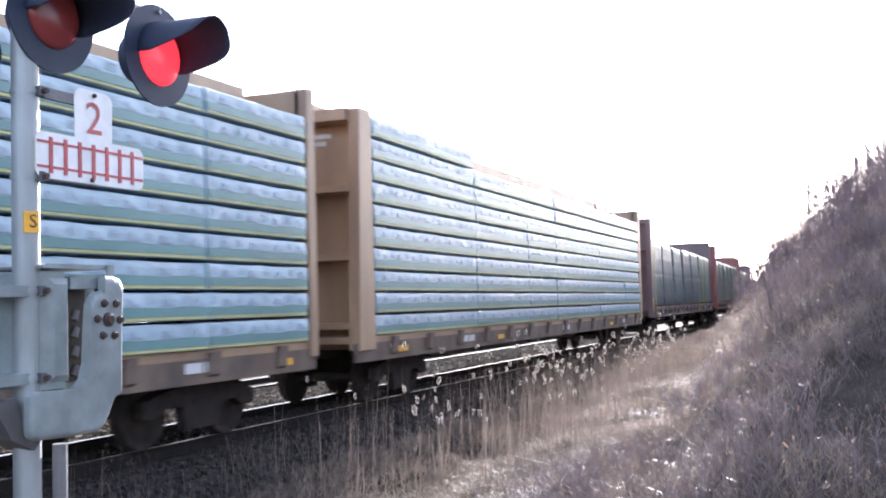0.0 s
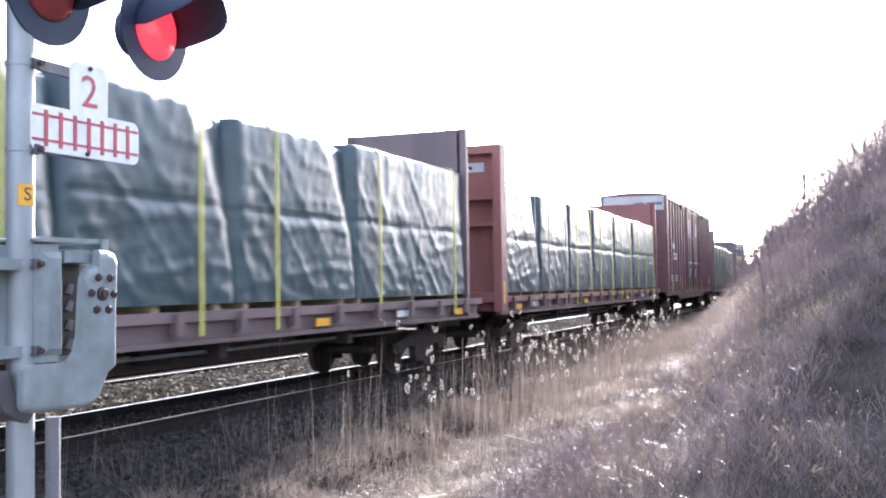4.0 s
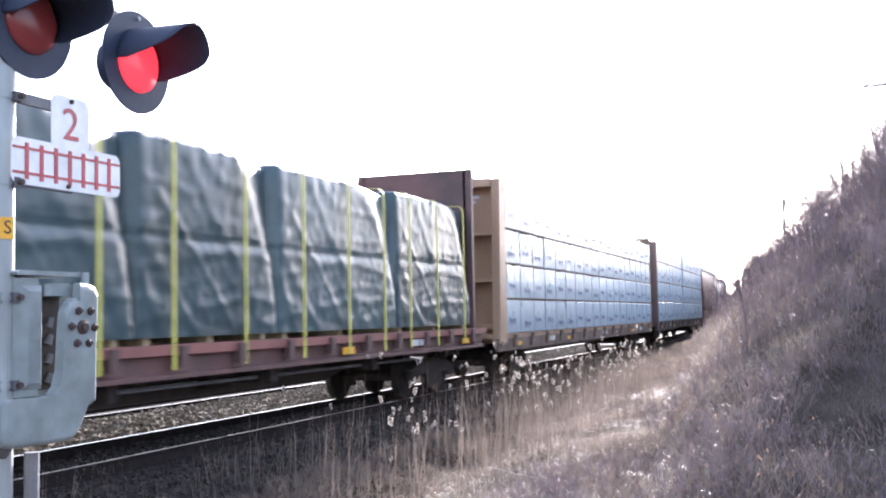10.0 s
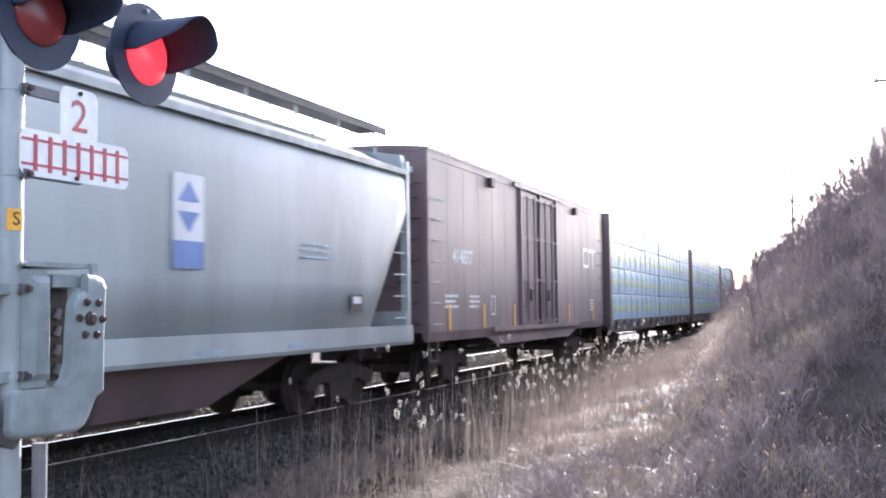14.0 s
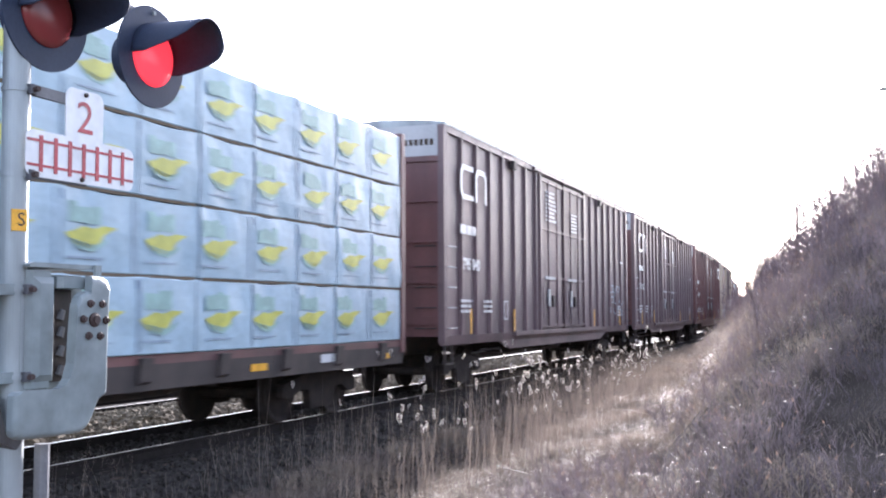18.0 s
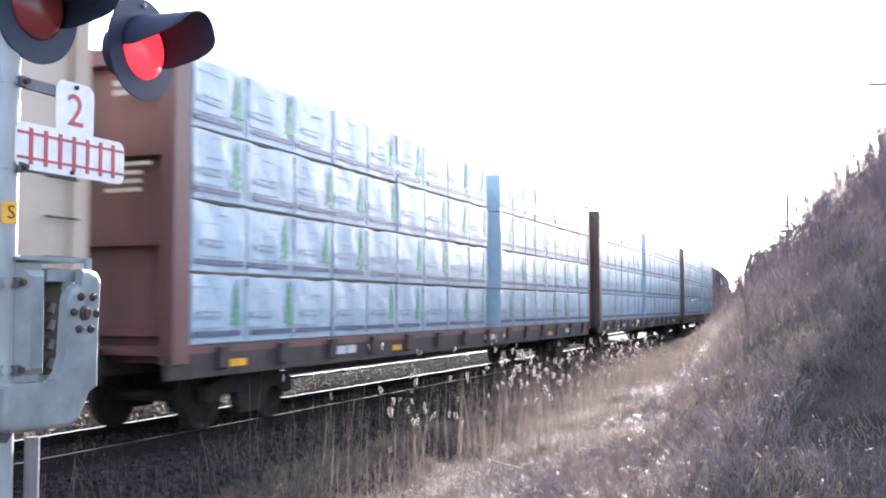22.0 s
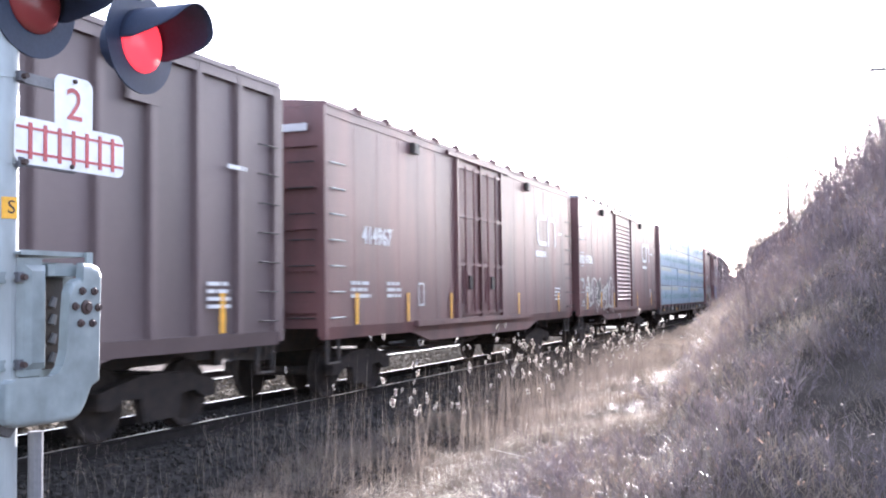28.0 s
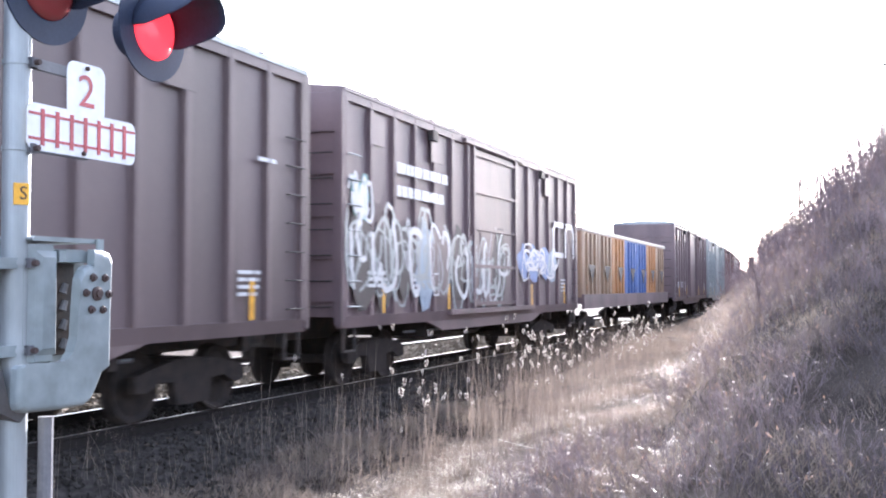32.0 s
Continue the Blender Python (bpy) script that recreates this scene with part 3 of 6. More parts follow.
def fish_belly(half, top, low=0.33):
    """The car's middle beam, deeper between the trucks."""
    return Mesh().along_x([(-half, top), (-half, 0.58), (-half + 4.6, 0.55), (-half + 5.8, low), (half - 5.8, low), (half - 4.6, 0.55), (half, 0.58), (half, top)], -0.34, 0.34)


def under_gear(car, half):
    """Cross bearers, the brake reservoir and its rods and pipes."""
    for y in (-half * 0.5, -half * 0.17, half * 0.17, half * 0.5):
        part("cross_bearer", Mesh().box(-1.3, 1.3, y - 0.09, y + 0.09, 0.5, 0.88), TRUCK, car)
    part("air_reservoir", Mesh().tube((0.85, -half * 0.42, 0.66), (0.85, -half * 0.28, 0.66), 0.2, n=14), TRUCK, car, "black brake air tank")
    part("brake_cylinder", Mesh().tube((0.8, half * 0.06, 0.62), (0.8, half * 0.12, 0.62), 0.15, n=12), TRUCK, car)
    part("brake_rod", Mesh().tube((0.62, -half + 3.6, 0.50), (0.72, half * 0.06, 0.58), 0.022, n=6), GALV, car, "bare steel brake rod")
    part("brake_pipe", Mesh().tube((1.05, -half + 3.0, 0.60), (1.05, half - 3.0, 0.58), 0.028, n=6), PIPE, car, "grey train pipe")


def bars(parent, mat, y, z, rows, length, height=0.07, gap=0.06, x=1.505, rng=None, name="marking"):
    """Lines of unreadable stencilled writing."""
    m = Mesh()
    rng = rng or random.Random(rows)
    for r in range(rows):
        y0 = y
        end = y + length * rng.uniform(0.75, 1.0)
        while y0 < end:
            w = min(rng.uniform(0.12, 0.4), end - y0)
            m.box(x, x + 0.004, y0, y0 + w, z - r * (height + gap) - height, z - r * (height + gap))
            y0 += w + 0.05
    return tagged(part(name, m, mat, parent), kind="stuff")


def end_bars(parent, mat, x, z, rows, length, y, height=0.09, gap=0.06, name="marking"):
    m = Mesh()
    for r in range(rows):
        m.box(x, x + length * (0.8 if r else 1), y - 0.004, y, z - r * (height + gap) - height, z - r * (height + gap))
    return tagged(part(name, m, mat, parent), kind="stuff")


def bulkhead(car, y, mat, thick, top=4.78, ribs=4, front=True, bottom=0.75, wide=1.5):
    """A steel end wall: side posts, top beam and stiffeners round a recessed plate."""
    o = -1 if front else 1
    y0, y1 = (y - thick, y) if front else (y, y + thick)
    wall = part("bulkhead", Mesh().box(-wide + 0.14, wide - 0.14, min(y, y + 0.08 * o), max(y, y + 0.08 * o), bottom, top - 0.05), mat, car, "steel end bulkhead")
    for x in (-wide, wide):
        xs = sorted((x, x - math.copysign(0.2, x)))
        low, high = (y0, y1)
        post = Mesh()
        if thick > 0.45:   # tapered post, deeper at its foot
            yf = y0 if front else y1
            ring0 = [(low, bottom), (high, bottom), (high, top), (low, top)]
            ring0 = [(yf if (a == yf and z < 2) else (yf - o * thick * 0.25 if a == yf else a), z) for a, z in ring0]
            post.along_x(ring0, *xs)
        else:
            post.box(*xs, low, high, bottom, top)
        part("post", post, mat, wall)
    part("top_beam", Mesh().box(-wide + 0.2, wide - 0.2, y0 + 0.03, y1 - 0.03, top - 0.2, top), mat, wall)
    for i in range(ribs):
        z = bottom + 0.35 + (top - bottom - 0.6) * i / max(1, ribs)
        part("stiffener", Mesh().box(-wide + 0.2, wide - 0.2, y0 + min(0.06, thick / 3), y1 - 0.02, z, z + 0.10), mat, wall)
    return wall


BUNDLES = {}


def bundle_mesh(length, height, wrap_name, seed, wrinkle=0.022):
    """A wrapped lumber pack: slightly bulged sides, soft edges, folds in the sheet."""
    key = (round(length, 2), round(height, 2), wrap_name, seed)
    if key not in BUNDLES:
        w, r = 1.22, 0.014
        sec = [(0, 0), (w - r, 0), (w, r), (w + 0.006, height * 0.25), (w + 0.01, height * 0.5), (w + 0.006, height * 0.75), (w, height - r - 0.01), (w - r, height - 0.01), (0, height - 0.01)]
        k = max(6, int(length / 0.16))
        m = Mesh()
        n = len(sec)
        for i in range(k + 1):
            y = length * i / k
            for j, (x, z) in enumerate(sec):
                dx = dz = 0.0
                if 2 <= j <= 6:
                    dx = wrinkle * noise.noise((y * 2.3, z * 2.0, seed * 7.1)) + 0.006 * noise.noise((y * 9 + z * 7, z * 6, seed))
                if j >= 6:
                    dz = min(0.03, height * 0.028) * noise.noise((y * 2.0, x, seed * 3.3)) + min(0.018, height * 0.02) * abs(math.cos(math.pi * y / (length / max(1, round(length / 1.22))))) ** 10
                m.v.append((x + dx, y, z + dz))
        m.f += [(i * n + j, (i + 1) * n + j, (i + 1) * n + (j + 1) % n, i * n + (j + 1) % n) for i in range(k) for j in range(n)]
        m.f += [tuple(range(n)), tuple(k * n + j for j in range(n - 1, -1, -1))]
        m.f = [tuple(reversed(f)) for f in m.f]
        BUNDLES[key] = m
    return BUNDLES[key]


PRINTS = {}


def print_mesh(style, layer, length, height, seed):
    """Marks on a pack's wrap; style gives the pattern, layer the ink."""
    key = (style, layer, round(length, 2), round(height, 2), seed)
    if key in PRINTS:
        return PRINTS[key]
    m = Mesh()
    rng = random.Random(hash_of(style) + seed)
    x0, x1 = 1.236, 1.242
    n = max(1, int(round(length / 1.22)))
    step = length / n

    def rect(y0, y1, z0, z1):
        m.box(x0, x1, max(0.02, y0), min(length - 0.02, y1), z0, z1)

    def poly(pts):
        m.along_x([(min(max(y, 0.02), length - 0.02), z) for y, z in pts], x0, x1 + 0.001)

    for i in range(n):
        y = i * step + rng.uniform(-0.1, 0.1)
        if style != "stripe" and i < n - 1:
            if layer == "soft":
                rect((i + 1) * step - 0.007, (i + 1) * step + 0.007, 0.01, height - 0.09)
            elif layer == "tick" and (i + seed) % 3:
                rect((i + 1) * step - 0.022, (i + 1) * step + 0.018, height - 0.17, height - 0.065)
        if layer == "tick":
            continue
        if style == "tree":
            if layer == "dark":
                rect(y + 0.05, y + step - 0.10, 0.10, 0.17)
            elif layer == "soft":
                rect(y + 0.32, y + 0.72, 0.33, 0.37)
                rect(y + 0.12, y + 0.26, 0.34, 0.42)
                rect(y + 0.30, y + 0.70, 0.41, 0.43)
                rect(y + 0.10, y + 0.80, 0.20, 0.215)
                for q in range(2):
                    a = y + rng.uniform(0, 0.6)
                    z = rng.uniform(0.5, height - 0.1)
                    rect(a, a + rng.uniform(0.2, 0.5), z, z + 0.008)
                rect(y + step - 0.01, y + step, 0.02, height - 0.06)
            elif (i * 7 + seed * 3) % 5:
                c, z = y + step * 0.84, 0.24
                for k in range(5):
                    w = 0.16 - 0.027 * k
                    poly([(c - w, z + 0.11 * k), (c, z + 0.11 * k + 0.02), (c + w * 0.9, z + 0.11 * k), (c + 0.01, z + 0.11 * k + 0.17)])
                rect(c - 0.015, c + 0.015, z - 0.05, z + 0.02)
        elif style == "sail":
            a, z = y + 0.18 + rng.uniform(-0.1, 0.12), height * (0.17 if (i + seed) % 2 else 0.30) + rng.uniform(-0.03, 0.03)
            if layer == "dark":
                b = a
                for w in (0.13, 0.07, 0.08, 0.09, 0.05, 0.08, 0.10):
                    rect(b, b + w - 0.02, z, z + (0.13 if w > 0.12 else 0.095))
                    b += w
                rect(a + 0.02, b, z - 0.035, z - 0.02)
            elif layer == "soft":
                rect(y + step - 0.012, y + step, 0.02, height - 0.06)
                for q in range(2):
                    c, h = y + rng.uniform(0.1, step - 0.3), rng.uniform(0.55, 0.85) * height
                    rect(c, c + rng.uniform(0.12, 0.4), h, h + 0.008)
            elif (i + seed) % 3:
                poly([(a + 0.20, z + 0.15), (a + 0.36, z + 0.14), (a + 0.46, z + 0.18), (a + 0.38, z + 0.20), (a + 0.34, z + 0.28), (a + 0.28, z + 0.19)])
        elif style == "bird":
            z = height * 0.30
            if layer == "dark":
                for q in range(4):
                    rect(y + 0.10 + 0.13 * q, y + 0.225 + 0.13 * q, z + 0.24 + rng.uniform(0, 0.02), z + 0.45 + rng.uniform(-0.05, 0.04))
                poly([(y + 0.12, z + 0.08), (y + 0.26, z - 0.03), (y + 0.48, z - 0.06), (y + 0.66, z + 0.02), (y + 0.74, z + 0.10), (y + 0.5, z + 0.02)])
            elif layer == "soft":
                rect(y + 0.1, y + 0.7, z - 0.14, z - 0.115)
                rect(y + step - 0.05, y + step - 0.03, 0.03, height - 0.05)
            else:
                poly([(y + 0.08, z + 0.13), (y + 0.22, z + 0.02), (y + 0.44, z - 0.03), (y + 0.62, z + 0.04), (y + 0.70, z + 0.14), (y + 0.92, z + 0.23), (y + 0.68, z + 0.24), (y + 0.52, z + 0.20), (y + 0.36, z + 0.22), (y + 0.22, z + 0.17)])
        elif style == "lozenge":
            for k in range(2):
                c = y + step * (0.28 + 0.46 * k)
                if layer == "green":
                    poly([(c - 0.055, 0.27), (c + 0.055, 0.27), (c + 0.07, 0.36), (c + 0.055, 0.46), (c, 0.54), (c - 0.055, 0.46), (c - 0.07, 0.36)])
                elif layer == "soft":
                    rect(c - 0.12, c - 0.03, 0.20, 0.215)
                    rect(c + 0.02, c + 0.13, 0.185, 0.20)
                elif layer == "band" and k == 0 and seed != 1:
                    rect(i * step, (i + 1) * step, height - 0.24, height - 0.075)
        elif style == "stripe":
            y = i * step
            for k in range(2):
                a = y + step * (0.04 + 0.5 * k) + rng.uniform(-0.03, 0.03)
                if layer == "dark":      # a low hill of print beside a block of small lines
                    poly([(a + 0.24, 0.17), (a + 0.52, 0.17), (a + 0.50, 0.20), (a + 0.44, 0.20), (a + 0.36, 0.25), (a + 0.31, 0.27), (a + 0.29, 0.22)])
                elif layer == "faint":
                    for q in range(3):
                        rect(a + 0.02, a + rng.uniform(0.12, 0.18), 0.20 + 0.035 * q, 0.22 + 0.035 * q)
            if layer == "soft":
                poly([(y, 0.05), (y + step, 0.05), (y + step, 0.155), (y + step * 0.6, 0.17), (y + step * 0.3, 0.15), (y, 0.16)])
            elif layer == "green":
                rect(y, y + step, 0.012, 0.042)
    if style == "lozenge" and layer == "soft":
        for yy in (0.35, length * 0.5, length - 0.35):
            rect(yy - 0.012, yy + 0.012, 0.02, height - 0.03)
    if not m.v:
        m = None
    PRINTS[key] = m
    return m


def hash_of(text):
    return sum(ord(c) * (i + 3) for i, c in enumerate(text))


LAYERS = {"tree": (("dark", INK_BLUE), ("soft", INK_SOFT), ("green", INK_GREEN), ("tick", INK_BLUE)), "sail": (("dark", INK_NAVY), ("soft", INK_SOFT), ("green", INK_TEAL), ("tick", INK_BLUE)),
          "bird": (("dark", INK_TEAL), ("soft", INK_SOFT), ("green", INK_YELLOW), ("tick", INK_NAVY)), "lozenge": (("soft", INK_SOFT), ("green", INK_PINE), ("band", PAPER), ("tick", INK_NAVY)),
          "stripe": (("dark", INK_SOFT), ("faint", INK_FAINT), ("soft", TEAL_BAND), ("green", DULL_YELLOW))}
DATA = {}


def data_for(mesh, name, mat, smooth=False):
    key = (id(mesh), mat.name)
    if key not in DATA:
        DATA[key] = mesh.data(name, mat, smooth)
    return DATA[key]


def centre_beam_car(length, steel, style, tiers, label, low_from=None, gap=0.0, thick=0.35, seed=0, top=4.74, top2=None, gap_at=0.5, rear=0.14, chord=4.88):
    """A flat car with a fence along its middle and wrapped lumber packs on both sides."""
    rng = random.Random(seed + 40)
    half = length / 2
    car = tagged(new("lumber_car"), label, "freight car", "cars of the train")
    floor = 0.98
    deck = Mesh().box(-1.46, 1.46, -half - thick, half + rear, 0.86, floor - 0.005)
    part("deck", deck, steel, car)
    # sills and pockets are coloured darker: grime, and shade put into the paint
    for x in (-1, 1):
        part("side_sill", Mesh().along_y([(1.36 * x, 0.55), (1.44 * x, 0.55), (1.46 * x, 0.86), (1.36 * x, 0.86)], -half - thick, half + rear), DIRTY_SHADED_TAN if steel is TAN else DEEP_BROWN, car, "deep steel side sill, dark with grime and painted shade")
    stake = shared("stake_pocket", Mesh().along_y([(1.44, 0.62), (1.5, 0.66), (1.53, 0.94), (1.44, 0.94)], -0.11, 0.11), DIRTY_SHADED_TAN if steel is TAN else DEEP_BROWN)
    for i in range(14):
        part("stake_pocket", stake, steel, car, at=(0, -half + 0.8 + (length - 1.6) * i / 13, 0))
    part("centre_sill", fish_belly(half + 0.3, 0.86), BLACK, car, "deep black centre sill")
    under_gear(car, half)
    part("top_chord", Mesh().box(-0.36, 0.36, -half, half, 4.62, chord), steel, car, "steel beam along the top of the fence")
    upright = shared("upright", Mesh().box(-0.07, 0.07, -0.1, 0.1, 0.98, 4.62), steel)
    for i in range(11):
        part("upright", upright, steel, car, at=(0, -half + length * (i + 0.5) / 11, 0))
    for front, y in ((True, -half), (False, half)):
        wall = bulkhead(car, y, steel, thick if front else rear, front=front, ribs=3)
        o = 1 if front else -1
        part("gusset", Mesh().along_x([(y, 4.3), (y + o * 1.9, 4.62), (y + o * 1.9, chord + 0.01), (y, chord + 0.01)], -0.40, 0.40), steel, wall, "tapered plate from end wall to top beam")
        if front and style == "tree":
            end_bars(wall, PAPER, 0.45, 3.3, 4, 0.7, y - thick - 0.002, 0.05, 0.06)
        if front:
            end_bars(wall, HOPPER_GREY, 0.55, 3.75 if style == "bird" else 4.35, 2, 0.5, y - thick - 0.002, 0.07, 0.05)
    # packs
    bays = []
    lengths = [4.88, 3.66, 2.44] if seed % 3 == 0 else ([2.44, 4.88, 3.66] if seed % 3 == 1 else [3.66, 2.44, 4.88])
    middle = -half + length * gap_at
    for start, end in ((-half + 0.04, middle - gap / 2 - 0.02), (middle + gap / 2 + 0.02, half - 0.04)):
        scale = (end - start) / sum(lengths)
        y = start
        for ln in lengths:
            bays.append((y, ln * scale - 0.03))
            y += ln * scale
    tier_h = (top - floor) / tiers
    tier_a = tier_h
    for bi, (y, ln) in enumerate(bays):
        tier_h = ((top2 or top) - floor) / tiers if bi >= 3 else tier_a
        count = tiers - 1 if (low_from is not None and bi >= low_from) else tiers
        for k in range(count):
            v = (bi + k + seed) % 3
            mesh = bundle_mesh(ln, tier_h - (0.035 if tiers > 6 else 0.045 if style == "sail" else 0.024), "wrap", v)
            z = floor + k * tier_h
            dx = rng.uniform(-0.015, 0.012)
            pack = part("lumber_pack", data_for(mesh, "lumber_pack", WRAP), WRAP, car, at=(0.27 + dx, y, z))
            for layer, ink in LAYERS[style]:
                pm = print_mesh(style, layer, ln, tier_h, v)
                if pm is not None:
                    tagged(part("print", data_for(pm, "print", ink), ink, pack), kind="stuff")
            part("lumber_pack", data_for(mesh, "lumber_pack", WRAP), WRAP, car, at=pose(-0.27 + dx, y + ln, z, 0, 0, 180))
    if tiers < 6:
        for bi, (y, ln) in enumerate(bays):
            tier_h = ((top2 or top) - floor) / tiers if bi >= 3 else tier_a
            for k in range(1, tiers):
                # battens fill the gap; their dark colour stands for its shade
                part("batten", Mesh().box(1.30, 1.478, y + 0.05, y + ln - 0.05, floor + k * tier_h - (0.05 if style == "sail" else 0.034), floor + k * tier_h + 0.004), SHADED_WOOD, car, "sawn wooden batten, coloured dark for shade between tiers")
    spacer = shared("spacer", Mesh().box(0.3, 1.43, -0.045, 0.045, -0.03, 0.008), LUMBER)
    for k in range(1, tiers):
        for i in range(0 if tiers < 6 else 8):
            part("spacer", spacer, LUMBER, car, at=(0, -half + 0.6 + (length - 1.2) * i / 9, floor + k * tier_h))
    for y in (-half + 4.2, 0.6, half - 3.0):
        bars(car, WHITE, y, 0.82, 1, 1.0, 0.13, x=1.462)
    for y in (-half + 1.0, -half + 6.5, half - 5.0, half - 0.9):
        part("reflector", Mesh().box(1.462, 1.467, y, y + 0.42, 0.66, 0.76), YELLOW, car)
    running_gear(car, half + thick, 2.6)
    return car


TARPS = {}


def fold(a, b, seed):
    """A sharp drawn fold along the zero lines of a noise."""
    return max(0.0, 1 - 5.5 * abs(noise.noise((a, b, seed * 3.7))))


def tarp_mesh(length, height, seed):
    """A stack of boards under a sheet: rounded shoulders, drawn folds, and a rear corner where the sheet is gathered in."""
    key = (round(length, 2), round(height, 2), seed)
    if key in TARPS:
        return TARPS[key]
    w, r = 1.38, 0.10
    shoulder = [(w - r + r * math.cos(radians(90 * i / 6)), height - r + r * math.sin(radians(90 * i / 6))) for i in range(1, 7)]
    shoulder += [(0.75, height + 0.02), (0.0, height + 0.05)]
    sec = [(w, height * i / 48) for i in range(45)] + shoulder
    sec += [(-x, z) for x, z in reversed([(w, height * i / 12) for i in range(11)] + shoulder[:-1])]
    k = max(10, int(length / 0.06))
    n = len(sec)
    gather = (0.05, 0.34, 0.20, 0.27, 0.12)[seed % 5]        # how far the rear top corner is drawn in
    start = (0.70, 0.42, 0.55, 0.5, 0.6)[seed % 5]
    m = Mesh()
    for i in range(k + 1):
        y = length * i / k
        u = y / length
        e = min(y / 0.12, (length - y) / 0.12, 1.0)
        for x, z in sec:
            v = min(1.0, z / height)
            slack = 0.013 * noise.noise((y * 0.7, z * 0.5, seed * 5.7)) + 0.005 * noise.noise((y * 7, z * 6, seed * 2))
            slack += 0.009 * fold(y * 1.1 + z * 0.9, z * 0.3, seed) + 0.008 * fold(y * 0.35, z * 1.9, seed + 4)
            slack += 0.006 * fold(y * 2.4 - z * 1.8, z * 0.9, seed + 9) + 0.012 * (1 - v) ** 2 * fold(y * 0.8, z * 4.2, seed + 2)
            seam = (z - height * 0.49 - 0.035 * noise.noise((y * 0.9, 0, seed * 1.3))) / 0.045        # the joint between the two tiers of boards
            slack += 0.007 * math.exp(-(seam / 3) ** 2) * fold(y * 2.6, z * 1.6, seed + 6) - 0.016 * math.exp(-seam * seam)
            slack += 0.007 * v ** 3 * fold(y * 2.9, z * 0.4, seed + 12) + 0.007 * (1 - v) ** 2 * fold(y * 3.1 + z * 2.2, z * 0.8, seed + 15)
            drop = 0.0
            if u > start:
                line = 1.0 - ((u - start) / (1.0 - start)) ** 2.2        # the curved crease
                if v > line:
                    drop = gather * min(1.0, 1.7 * (v - line)) * (0.55 + 0.45 * v)
            side = 1.0 - drop / w * min(1.0, abs(x) / 0.9)
            m.v.append((x * side * (1 + slack) - math.copysign(0.03 * (1 - e) ** 2, x), y, z - (0.2 * drop * v ** 3) + (0.5 * slack if v > 0.85 else 0) - 0.03 * v * (1 - e) ** 2))
    m.f += [(i * n + j, i * n + j + 1, (i + 1) * n + j + 1, (i + 1) * n + j) for i in range(k) for j in range(n - 1)]
    m.f += [tuple(range(n - 1, -1, -1)), tuple(k * n + j for j in range(n))]
    m.f = [tuple(reversed(f)) for f in m.f]
    TARPS[key] = m
    return m


def strap_mesh(height, bottom, wide):
    w, r = 1.44, 0.15
    sec = [(w, -bottom), (w, 0), (w, height * 0.5), (w, height - r)]
    sec += [(w - r + r * math.cos(radians(90 * i / 5)), height - r + r * math.sin(radians(90 * i / 5))) for i in range(1, 6)]
    sec += [(0.0, height + 0.09)]
    sec = sec + [(-x, z) for x, z in reversed(sec[:-1])]
    m = Mesh()
    for x, z in sec:
        s = 1.0 + 0.012 / max(0.2, math.hypot(x, 0.5))
        m.v += [(x * s, -wide, z + 0.012), (x * s, wide, z + 0.012), (x * s * 1.008, wide, z + 0.02), (x * s * 1.008, -wide, z + 0.02)]
    for i in range(len(sec) - 1):
        a, b = 4 * i, 4 * i + 4
        m.f += [(a + j, a + (j + 1) % 4, b + (j + 1) % 4, b + j) for j in range(4)]
    return m


